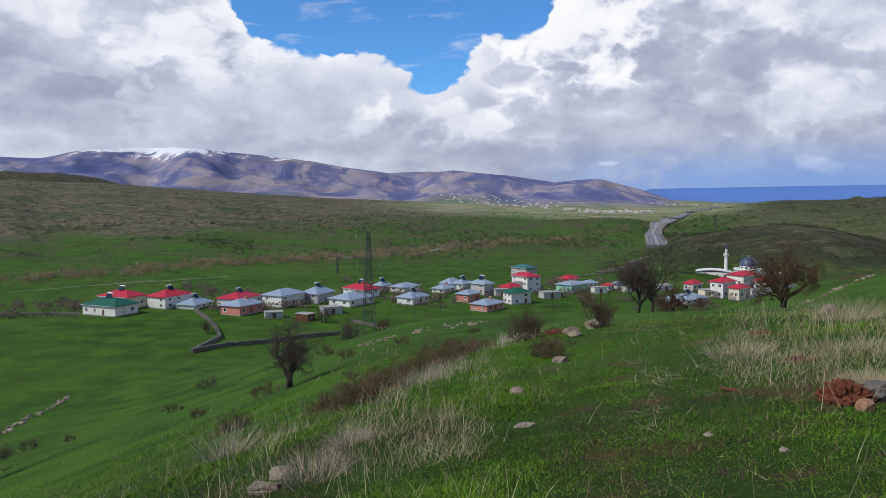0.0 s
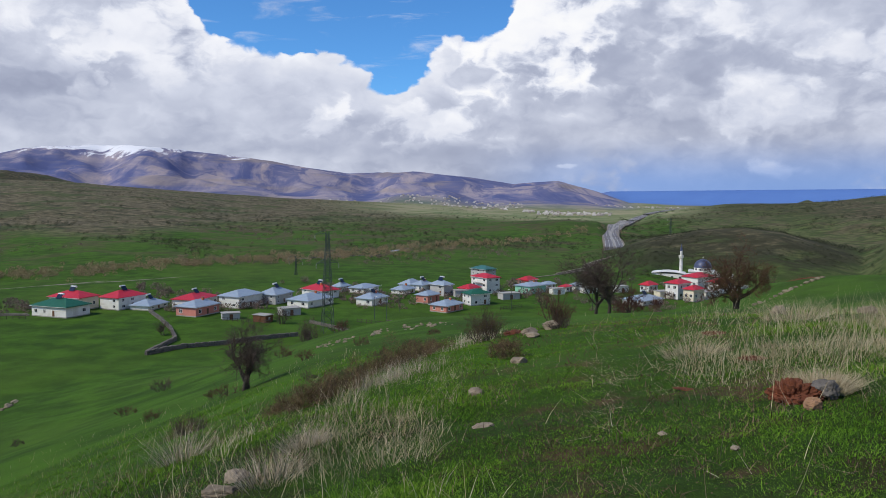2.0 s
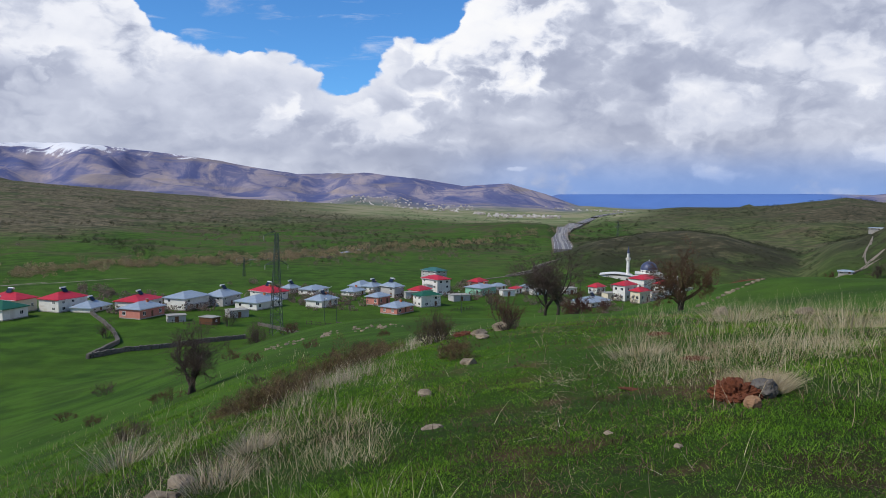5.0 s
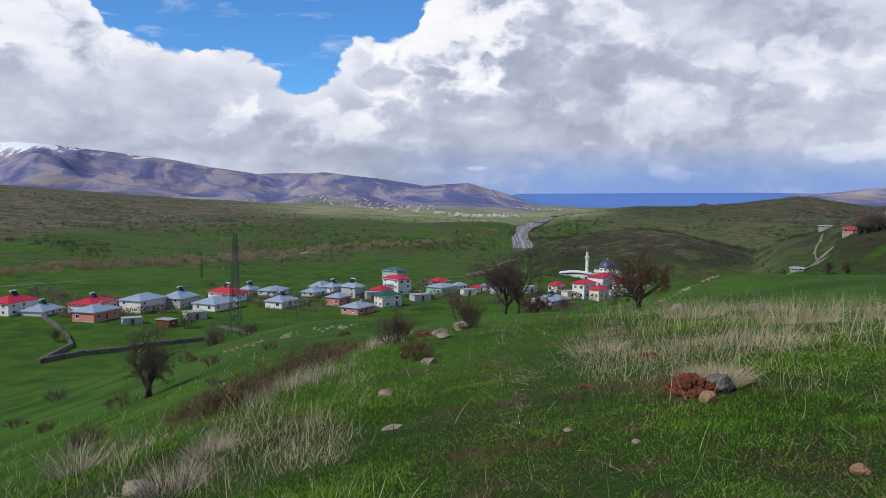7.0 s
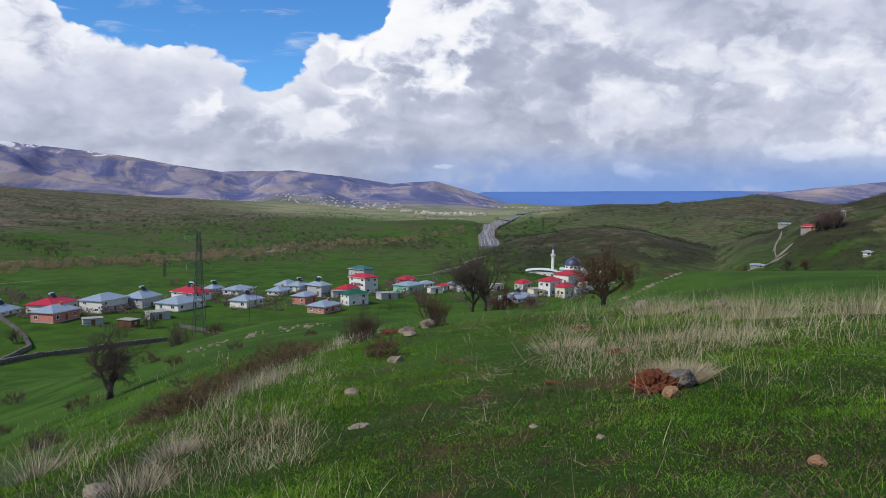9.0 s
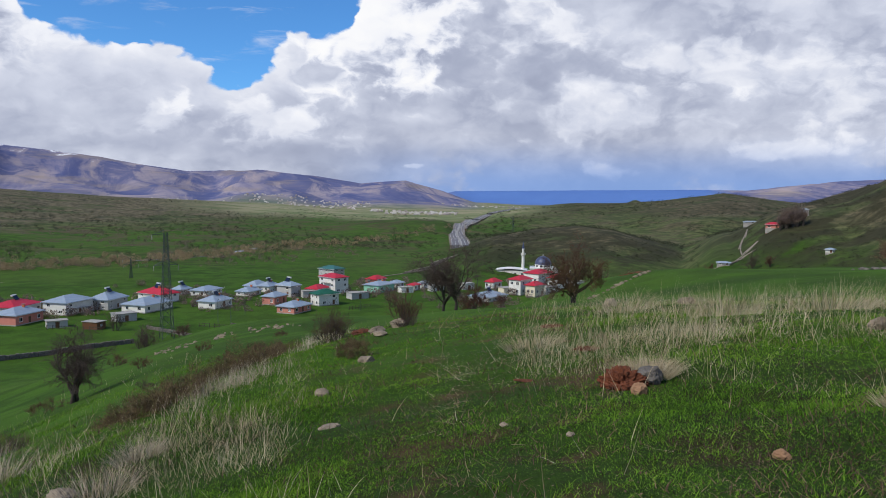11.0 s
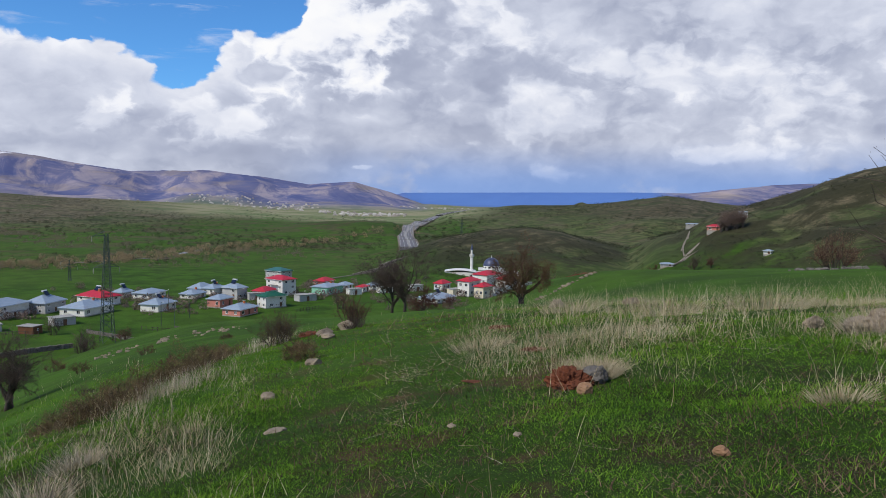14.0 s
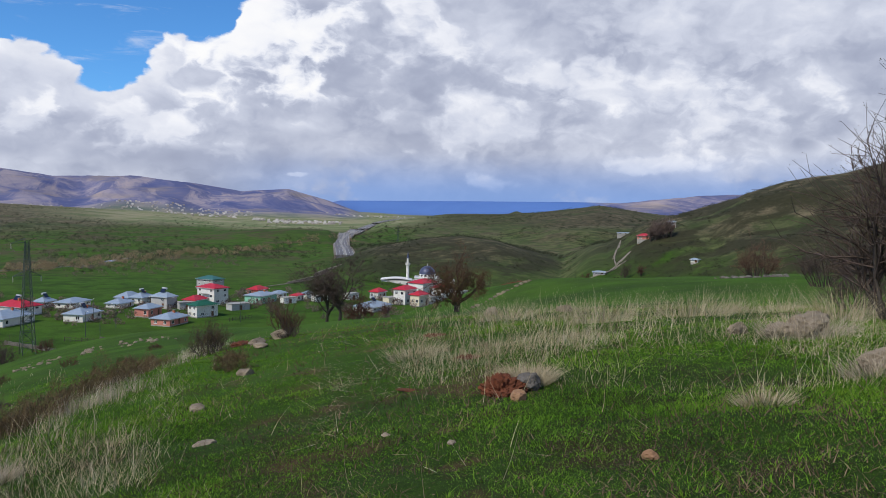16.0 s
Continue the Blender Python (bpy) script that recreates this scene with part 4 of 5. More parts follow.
# ---- growth ----
def limbs(name, segs, sides, material, parent=None):
    """Tapered tubes from rows of start, end, start radius, end radius."""
    s = np.array(segs, np.float64)
    a, b, ra, rb = s[:, :3], s[:, 3:6], s[:, 6], s[:, 7]
    d = b - a
    d /= np.linalg.norm(d, axis=1, keepdims=True) + 1e-9
    ref = np.where(np.abs(d[:, 2:]) > 0.9, [[1.0, 0, 0]], [[0, 0, 1.0]])
    u = np.cross(d, ref)
    u /= np.linalg.norm(u, axis=1, keepdims=True)
    v = np.cross(d, u)
    ang = 2 * np.pi * np.arange(sides) / sides
    ring = u[:, None] * np.cos(ang)[None, :, None] + v[:, None] * np.sin(ang)[None, :, None]
    V = np.concatenate([a[:, None] + ring * ra[:, None, None], b[:, None] + ring * rb[:, None, None]], 1).reshape(-1, 3)
    i = np.arange(sides)
    q = np.stack([i, (i + 1) % sides, sides + (i + 1) % sides, sides + i], -1)
    F = (np.arange(len(s))[:, None, None] * 2 * sides + q[None]).reshape(-1, 4)
    return soup(name, V, F, material, parent)


def grow(rng, stems, levels, least=0.0022):
    """Branches: stems are (start, way, length, radius); levels are (children, angle, length share, radius share, curl, pieces)."""
    out = []
    P = np.array([q[0] for q in stems], float)
    D = np.array([q[1] for q in stems], float)
    L, R = np.array([q[2] for q in stems], float), np.array([q[3] for q in stems], float)
    for kids, angle, ls, rs, curl, pieces in levels:
        n = len(P)
        D /= np.linalg.norm(D, axis=1, keepdims=True)
        pts, dirs, segs = [P], [], []
        for k in range(pieces):
            D = D + rng.normal(0, curl, (n, 3)) + np.array([0, 0, 0.05])
            D /= np.linalg.norm(D, axis=1, keepdims=True)
            dirs.append(D)
            pts.append(pts[-1] + D * (L / pieces)[:, None])
            segs.append(np.c_[pts[-2], pts[-1], R * (1 - 0.6 * k / pieces), R * (1 - 0.6 * (k + 1) / pieces)])
        out.append(np.concatenate(segs))
        pts, dirs = np.array(pts), np.array(dirs)
        who = np.repeat(np.arange(n), kids)
        t = rng.uniform(0.3, 1.0, len(who)) ** 0.8 * pieces
        k = np.minimum(t.astype(int), pieces - 1)
        base = pts[k, who] + (pts[k + 1, who] - pts[k, who]) * (t - k)[:, None]
        way = dirs[k, who]
        side = np.cross(way, rng.normal(0, 1, (len(who), 3)))
        side /= np.linalg.norm(side, axis=1, keepdims=True) + 1e-9
        a = np.radians(rng.normal(angle, 12, len(who)))[:, None]
        P, D = base, way * np.cos(a) + side * np.sin(a)
        L, R = L[who] * ls * rng.uniform(0.6, 1.25, len(who)), np.maximum(R[who] * rs * (1 - 0.4 * t / pieces), least)
    return out


def flecks(name, ends, rng, size, material, parent, each=3, spread=0.05):
    """Small buds or leaves at the ends of twigs."""
    e = np.repeat(np.array(ends), each, 0)
    n = len(e)
    c = e + rng.normal(0, spread, (n, 3))
    u, v = rng.normal(0, 1, (n, 3)), rng.normal(0, 1, (n, 3))
    u /= np.linalg.norm(u, axis=1, keepdims=True)
    v /= np.linalg.norm(v, axis=1, keepdims=True)
    s = size * rng.uniform(0.6, 1.4, (n, 1))
    V = np.stack([c - u * s, c + v * s * 0.6, c + u * s, c - v * s * 0.6], 1).reshape(-1, 3)
    return soup(name, V, np.arange(4 * n).reshape(-1, 4), material, parent)


def fruit_tree(bearing, dist, height, seed, label, trunks=1, twig="twig", lean=0.15, wide=1.0, bud=None, bole=0.22):
    rng = np.random.RandomState(seed)
    e = thing("tree", spot(bearing, dist, -0.1), 0, label, "tree", "bare trees on the hill")
    h = height
    stems = []
    for k in range(trunks):
        off = np.array([rng.uniform(-0.25, 0.25), rng.uniform(-0.2, 0.2), 0]) * (trunks > 1) * h * 0.25
        stems.append((off, (off[0] * 0.5 + rng.normal(0, lean), off[1] * 0.3 + rng.normal(0, lean), 1.0), h * bole, h * 0.034))
    wood = grow(rng, stems, [(int(9 / trunks ** 0.5), 30 * wide, 0.46 / bole, 0.62, 0.10, 5), (7, 44, 0.50, 0.52, 0.20, 4), (7, 46, 0.55, 0.5, 0.24, 3), (6, 46, 0.62, 0.55, 0.26, 2), (3, 48, 0.55, 0.6, 0.3, 2)], dist * 0.00015)
    t = limbs("trunk", np.concatenate(wood[:2]), 7, "bark", e)
    for p in t.data.polygons:
        p.use_smooth = True
    crown = limbs("crown", np.concatenate(wood[2:]), 3, twig, e)
    crown["label"] = "crown of fine bare twigs"
    if bud:
        flecks("foliage", wood[4][:, 3:6], rng, 0.035 * h / 5, bud, crown, 2, 0.03)
    return e


def shrub(bearing, dist, height, width, seed, label, twig="twig", stems=26, dense=(6, 6, 4), bud=None, budsize=0.02, category="shrub", group="shrubs on the hill"):
    rng = np.random.RandomState(seed)
    e = thing("shrub", spot(bearing, dist, -0.05), 0, label, category, group)
    base = []
    for k in range(stems):
        a, rr = rng.uniform(0, 2 * np.pi), rng.uniform(0, 1) ** 0.5
        base.append(((0.24 * width * rr * np.cos(a), 0.24 * width * rr * np.sin(a), 0), (0.55 * width / height * rr * np.cos(a), 0.55 * width / height * rr * np.sin(a), 1.0), height * rng.uniform(0.45, 0.8) * (1 - 0.45 * rr * rr), height * 0.012))
    d = [(dense[0], 32, 0.6, 0.6, 0.14, 4), (dense[1], 38, 0.55, 0.6, 0.2, 3), (dense[2], 40, 0.6, 0.65, 0.24, 2)]
    wood = grow(rng, base, d, max(0.0022, dist * 0.00009))
    tagged(limbs("base_wood", wood[0], 4, "bark", e), kind="stuff")
    tw = limbs("crown", np.concatenate(wood[1:]), 3, twig, e)
    if bud:
        flecks("foliage", wood[2][:, 3:6], rng, budsize, bud, tw, 2, 0.03)
    return e


fruit_tree(-11.71, 41.8, 4.2, 3, "bare grey fruit tree with a dense rounded crown on the slope", 2, wide=0.75)
fruit_tree(14.45, 90, 7.0, 11, "bare dark tree with a straight trunk at the field's edge", 1, lean=0.02, wide=0.5, bole=0.42)
fruit_tree(15.35, 89, 7.4, 12, "bare dark tree leaning beside its neighbour", 1, lean=0.05, wide=0.6, bole=0.40)
fruit_tree(16.7, 97, 4.8, 13, "low spreading bare tree behind the tall pair", 2, "twig_red", wide=1.2)
fruit_tree(24.2, 69, 6.0, 14, "broad tree with reddish budding twigs", 2, "twig_red", lean=0.04, wide=1.25, bud="bud", bole=0.26)
fruit_tree(-31.6, 60, 4.5, 15, "bare grey tree low on the slope", 1)
shrub(-7.0, 225, 7.2, 7.5, 20, "round grey bare bush beside the field wall", stems=30)
shrub(6.31, 20.6, 1.0, 1.15, 21, "dense rounded bare bush on the bank", stems=34, bud="bud", budsize=0.012)
shrub(11.6, 21.8, 1.12, 0.9, 22, "upright brown bare bush over a pale rock", "twig_red", stems=26)
shrub(11.9, 21.4, 0.4, 0.9, 23, "low grey bramble at the foot of a bush", stems=26)
shrub(45.42, 98, 4.6, 5.4, 24, "rounded orange-brown bush at the foot of the slope", "twig_red", stems=40, bud="catkin", budsize=0.03)
shrub(49.7, 62, 3.6, 4.0, 25, "grey bare bush on the green rise", stems=34)
shrub(52.0, 52, 3.4, 3.6, 26, "grey bare bush on the rise", stems=34)
big = shrub(56.2, 15.0, 3.9, 3.4, 27, "large grey thorn bush with many bare crooked twigs", stems=46, dense=(8, 7, 5), bud="bud", budsize=0.012)
shrub(51.8, 20.5, 1.5, 1.5, 28, "grey thorn bush of thin bare stems", stems=26)
for b, d, h, w, s in ((-17.3, 128, 2.2, 4.6, 30), (-18.1, 54, 0.9, 2.0, 31), (-19.7, 80, 1.1, 2.6, 32), (-7.0, 31, 0.5, 0.95, 33), (-8.9, 98, 1.6, 3.4, 34), (-7.2, 57, 0.9, 1.6, 35), (-29, 110, 1.6, 3.0, 36), (-12.8, 44, 0.8, 2.4, 37), (-13.6, 47, 0.7, 1.8, 38),
                      (-15.5, 26, 0.9, 1.2, 39), (-3.0, 60, 0.8, 2.0, 40), (2.4, 62, 0.6, 1.6, 41), (-26.5, 105, 0.9, 2.2, 42), (-1.5, 34, 0.45, 1.1, 43), (0.8, 36, 0.5, 1.2, 44)):
    shrub(b, d, h, w, s, "low dark bare shrub in the grass of the slope", "twig_red" if s % 3 else "twig", stems=22, dense=(6, 6, 4))


def scatter_clumps(name, where, size, material, rng, per=34, flat=0.7):
    """Many far bushes: each a cloud of small leaf pieces."""
    c = np.repeat(np.array(where), per, 0)
    s = np.repeat(np.array(size), per)[:, None]
    n = len(c)
    o = rng.normal(0, 1, (n, 3))
    o /= np.linalg.norm(o, axis=1, keepdims=True)
    o *= rng.uniform(0.25, 1.0, (n, 1)) ** 0.5 * s * np.array([1, 1, flat])
    o[:, 2] += s[:, 0] * flat * 0.85
    u, v = rng.normal(0, 1, (n, 3)), rng.normal(0, 1, (n, 3))
    u /= np.linalg.norm(u, axis=1, keepdims=True)
    v /= np.linalg.norm(v, axis=1, keepdims=True)
    k = s * 0.17 * rng.uniform(0.6, 1.3, (n, 1))
    c = c + o
    return soup(name, np.stack([c - u * k, c + v * k, c + u * k * 0.9], 1).reshape(-1, 3), np.arange(3 * n).reshape(-1, 3), material)


def far_growth():
    rng = np.random.RandomState(9)

    def take(n, b0, b1, d0, d1, thr=None, size=60.0):
        m = n * 12
        b, d = np.radians(rng.uniform(b0, b1, m)), d0 * (d1 / d0) ** rng.uniform(0, 1, m)
        x, y = d * np.sin(b), d * np.cos(b)
        keep = np.arange(m) if thr is None else np.nonzero(fbm(x, y, size, 2, 77) > thr)[0]
        keep = np.resize(keep, n)
        return list(np.c_[x, y, ground(x, y) - 0.2][keep])

    a = take(2600, -36, 14, 620, 1750, 0.0, 120.0) + take(900, -36, 12, 500, 1150, 0.1) + take(260, -36, -14, 540, 680, 0.0) + take(160, 0, 14, 560, 1000, 0.2)
    tagged(scatter_clumps("scrub_trees", a, rng.uniform(0.7, 2.4, len(a)), "scrub", rng, 46), "dark scrub and small trees dotting the far slope", "scrub", kind="stuff")
    s = smooth_line([polar(-34, 440), polar(-28, 446), polar(-22, 462), polar(-16, 492), polar(-11, 505), polar(-6, 535), polar(-1, 590), polar(4, 660), polar(10, 760)], 30)
    w = []
    for p in s:
        for _ in range(4):
            x, y = p.x + rng.normal(0, 9), p.y + rng.normal(0, 16)
            if rng.uniform() < 0.62:
                w.append((x, y, float(ground(x, y)) - 0.2))
    tagged(scatter_clumps("streamside_willows", w, rng.uniform(1.2, 3.2, len(w)), "catkin", rng, 90, 0.8), "tan budding willows and bushes along the stream", "willows", kind="stuff")
    t = take(260, -36, 10, 560, 900, 0.25, 90.0)
    tagged(scatter_clumps("streamside_brush", t + take(240, -16, 8, 480, 640, 0.0, 50.0), rng.uniform(0.8, 2.0, 500), "brush", rng, 70, 0.8), "brown leafless brush on the stream flats", "brush", kind="stuff")
    h = take(2600, 12, 33, 400, 680, -0.2, 40.0) + take(3200, 35, 58, 200, 560, -0.35, 30.0)
    tagged(scatter_clumps("hill_heath", h, rng.uniform(0.35, 1.5, len(h)), "scrub", rng, 36, 0.5), "dark low heath over the hillsides", "heath", kind="stuff")
    g = take(2400, 16, 44, 640, 1600, -0.05, 80.0)
    tagged(scatter_clumps("far_scrub", g, rng.uniform(1.0, 3.2, len(g)), "scrub", rng, 40, 0.6), "dark scrub scattered over the far green hills", "scrub", kind="stuff")
    v = take(330, -19, 25, 292, 390, -0.2, 30.0) + take(40, -31, -25, 308, 345)
    tagged(scatter_clumps("village_bushes", v, rng.uniform(0.8, 2.4, len(v)), "brush", rng, 160, 0.9), "bare brown garden bushes between the houses", "bushes", kind="stuff")


far_growth()
for i in range(9):
    rng = np.random.RandomState(60 + i)
    shrub(38.2 + 0.17 * i, 428 + rng.uniform(-3, 3), 11 + rng.uniform(-1, 1), 2.2, 60 + i, "slender bare poplar in a row by the farm", "brush", stems=10, dense=(9, 6, 3), category="tree", group="poplars by the farm")
for b, d, h, s in ((26.2, 395, 9, 80), (28.5, 385, 9, 81), (30.0, 372, 7, 82), (33.8, 380, 6, 83), (36.5, 370, 8, 84), (37.6, 366, 6, 85), (10.7, 300, 9, 86), (25.0, 340, 8, 87), (-9.0, 262, 7, 88), (-4.6, 240, 6, 89), (-17.2, 250, 5, 90), (18.9, 300, 7, 91), (22.6, 280, 7, 92)):
    shrub(b, d, h, h * 0.7, s, "leafless village tree with pale budding twigs", "twig_red" if s % 2 else "twig", stems=12, dense=(8, 6, 4), bud="catkin" if s < 83 or s == 86 else None, budsize=0.09, category="tree", group="village trees")

# ---- foreground: stones, heather, grass ----
def stone(bearing, dist, sx, sy, sz, seed, label, material="stone", sink=0.3, name="rock", group="field stones"):
    rng = np.random.RandomState(seed)
    bm = bmesh.new()
    bmesh.ops.create_icosphere(bm, subdivisions=4, radius=1.0)
    off = Vector(rng.uniform(-40, 40, 3))
    cuts = [Vector(rng.normal(0, 1, 3)).normalized() for _ in range(7)]
    for v in bm.verts:
        p = v.co.copy()
        for c in cuts:      # broken flat faces
            k = p.dot(c) - 0.72
            if k > 0:
                p -= c * k * 0.85
        p *= 1 + 0.20 * noise.noise(v.co * 1.6 + off) + 0.12 * noise.noise(v.co * 4 + off) + 0.07 * noise.noise(v.co * 11 + off)
        v.co = Vector((p.x * sx, p.y * sy, p.z * sz))
    ob = part(name, bm, material)
    ob.matrix_world = pose(*spot(bearing, dist, sz * (1 - 2 * sink)), 0, 0, rng.uniform(0, 360))
    return tagged(ob, label, "rock", group)


stone(5.62, 11.4, 0.15, 0.11, 0.07, 1, "small pale field stone half sunk in grass")
stone(6.28, 9.2, 0.15, 0.10, 0.03, 2, "flat tan stone lying in the grass")
stone(11.2, 21.5, 0.26, 0.22, 0.17, 3, "pale grey boulder under a bare bush")
stone(9.6, 20.5, 0.30, 0.22, 0.10, 4, "flat grey stone on the bank")
stone(9.9, 18.8, 0.22, 0.18, 0.08, 5, "flat pale stone on the bank")
stone(8.9, 14.6, 0.16, 0.12, 0.10, 6, "grey stone at the foot of the heather")
stone(-13.4, 8.4, 0.22, 0.14, 0.07, 7, "large pale rock among dry grass")
stone(-12.2, 8.9, 0.16, 0.14, 0.08, 8, "pale rock among dry grass")
stone(39.2, 5.8, 0.062, 0.05, 0.045, 9, "small orange-brown stone lying on the turf", "tan", 0.2)
stone(44.5, 12.4, 0.17, 0.13, 0.13, 10, "weathered grey rock on the rise")
stone(48.9, 12.4, 0.46, 0.34, 0.24, 11, "large weathered grey outcrop with dry grass")
stone(47.2, 12.2, 0.28, 0.22, 0.15, 12, "weathered grey rock beside the outcrop")
stone(53.6, 9.2, 0.28, 0.20, 0.15, 13, "pale grey boulder at the edge of the rise")
stone(26.9, 19.0, 0.22, 0.16, 0.18, 14, "whitish rock in the dry grass")
stone(32.3, 18.5, 0.22, 0.18, 0.16, 15, "dark grey rock in the dry grass")
stone(29.9, 8.95, 0.17, 0.14, 0.15, 16, "dark grey stone under a dry tussock", "stone_dark", 0.2)
stone(29.4, 8.4, 0.10, 0.09, 0.09, 17, "reddish stone below the bare soil", "tan", 0.3)
stone(19.5, 7.7, 0.06, 0.045, 0.02, 18, "flat pale stone on the worn path")
stone(24.5, 7.0, 0.06, 0.045, 0.02, 19, "thin pale stone on the worn path")
for k in range(80):
    rng = np.random.RandomState(200 + k)
    stone(rng.choice([-5.5, -4.2, -1.6, 0.4, 1.6, 2.4]) + rng.normal(0, 0.5), rng.uniform(80, 104), *(rng.uniform(0.10, 0.32) * np.array([1, 0.8, 0.6])), 220 + k, "weathered stone in the row along the hill's edge", "stone", 0.42)
for k in range(34):
    rng = np.random.RandomState(300 + k)
    stone(44.0 + rng.uniform(-1.6, 3.4), 92 + rng.uniform(-3, 3), *(rng.uniform(0.15, 0.42) * np.array([1, 0.8, 0.6])), 320 + k, "tan stone in the heap below the slope", "stone_dark")
for k in range(14):
    rng = np.random.RandomState(400 + k)
    stone(25.4 + k * 0.32, 82 + k * 1.2, *(rng.uniform(0.12, 0.4) * np.array([1, 0.8, 0.6])), 420 + k, "pale stone along the green ridge", "stone")


def heap(name, bearing, dist, sx, sy, sz, seed, material, label, category):
    """A low mound of earth with clods."""
    rng = np.random.RandomState(seed)
    bm = bmesh.new()
    bmesh.ops.create_icosphere(bm, subdivisions=5, radius=1.0)
    off = Vector(rng.uniform(-40, 40, 3))
    for v in bm.verts:
        k = 1 + 0.40 * noise.noise(v.co * 2.2 + off) + 0.30 * noise.noise(v.co * 6 + off) + 0.16 * noise.noise(v.co * 15 + off)
        v.co = Vector((v.co.x * sx * k, v.co.y * sy * k, max(v.co.z, -0.4) * sz * k))
    ob = part(name, bm, material)
    ob.matrix_world = pose(*spot(bearing, dist), 0, 0, rng.uniform(0, 360))
    return tagged(ob, label, category, "bare soil patches")


heap("soil_mound", 28.2, 8.9, 0.27, 0.20, 0.21, 1, "soil", "small mound of crumbly red-brown soil", "soil")
heap("soil_patch", 25.6, 11.6, 0.20, 0.12, 0.03, 2, "soil", "patch of bare red-brown soil", "soil")
heap("soil_patch", 22.9, 15.1, 0.22, 0.16, 0.04, 3, "soil", "patch of bare red-brown soil", "soil")
heap("soil_patch", 8.5, 21.5, 0.36, 0.26, 0.07, 4, "soil", "patch of bare red-brown soil", "soil")
heap("soil_patch", 21.4, 10.2, 0.22, 0.08, 0.008, 5, "soil", "worn strip of bare soil", "soil")
heap("soil_bank", 12.4, 215, 5.0, 4.0, 1.6, 6, "soil", "heap of red earth beside the houses", "soil")
heap("soil_bank", 14.6, 222, 6.0, 4.0, 1.2, 7, "soil", "heap of red earth beside the houses", "soil")
heap("soil_bank", 29.2, 118, 3.5, 1.6, 0.5, 8, "soil", "low bank of red earth on the ridge", "soil")


def field_wall(line, label, h=1.3, th=0.9, seed=1):
    """A dry-stone wall of uneven blocks in courses along a line."""
    rng = np.random.RandomState(seed)
    V, F = [], []
    for i in range(len(line) - 1):
        a, b = line[i], line[i + 1]
        d = (b - a)
        L = d.length
        d.normalize()
        s = Vector((d.y, -d.x, 0))
        n = max(1, int(L / 0.75))
        for k in range(n):
            for c in range(3):
                p = a + d * (L * (k + 0.5 + rng.uniform(-0.15, 0.15)) / n)
                z = float(ground(p.x, p.y)) - 0.3 + c * h / 2.6
                w, t, hh = L / n * 0.52 * rng.uniform(0.8, 1.15), th / 2 * rng.uniform(0.75, 1.1), h / 2.6 * rng.uniform(0.75, 1.2)
                o = len(V)
                for zz in (0, 1):
                    for u, q in ((-1, -1), (1, -1), (1, 1), (-1, 1)):
                        g = 0.9 if zz else 1.0
                        v = p + d * (u * w * g * rng.uniform(0.85, 1.1)) + s * (q * t * g * rng.uniform(0.85, 1.1))
                        V.append((v.x, v.y, z + zz * hh))
                F += [tuple(o + j for j in f) for f in ((4, 5, 6, 7), (0, 1, 5, 4), (1, 2, 6, 5), (2, 3, 7, 6), (3, 0, 4, 7))]
    return tagged(raw("field_wall", V, F, "stone_dark"), label, "wall", "dry-stone field walls", "stuff")


field_wall([Vector(polar(*q)) for q in ((-18.4, 219), (-17.3, 230), (-16.4, 240), (-16.7, 258), (-17.4, 280), (-18.1, 300))], "grey dry-stone field wall below the houses", seed=1)
field_wall([Vector(polar(*q)) for q in ((-18.4, 219), (-16, 226), (-13.2, 230), (-10.7, 234), (-7.8, 238))], "grey dry-stone field wall across the meadow", 1.4, seed=2)
for k in range(34):
    rng = np.random.RandomState(600 + k)
    t = k / 33
    stone(-31 + 4.6 * t + rng.normal(0, 0.25), 140 + 36 * t + rng.normal(0, 1.2), *(rng.uniform(0.3, 0.8) * np.array([1, 0.8, 0.6])), 640 + k, "tan stone of a collapsed wall at the meadow's edge", "stone")
field_wall([Vector(polar(*q)) for q in ((-31, 318), (-28.5, 314), (-26.8, 310), (-25.6, 306))], "low grey wall beside the green-roofed house", 1.0, seed=4)
field_wall([Vector(polar(*q)) for q in ((-6.9, 262), (-5.0, 250), (-3.9, 243), (-3.6, 236))], "pale garden wall in front of the houses", 1.2, 0.4, seed=5)
field_wall([Vector(polar(*q)) for q in ((-1.2, 262), (1.0, 256), (2.2, 250), (3.4, 246))], "pale garden wall between the houses", 1.0, 0.4, seed=6)


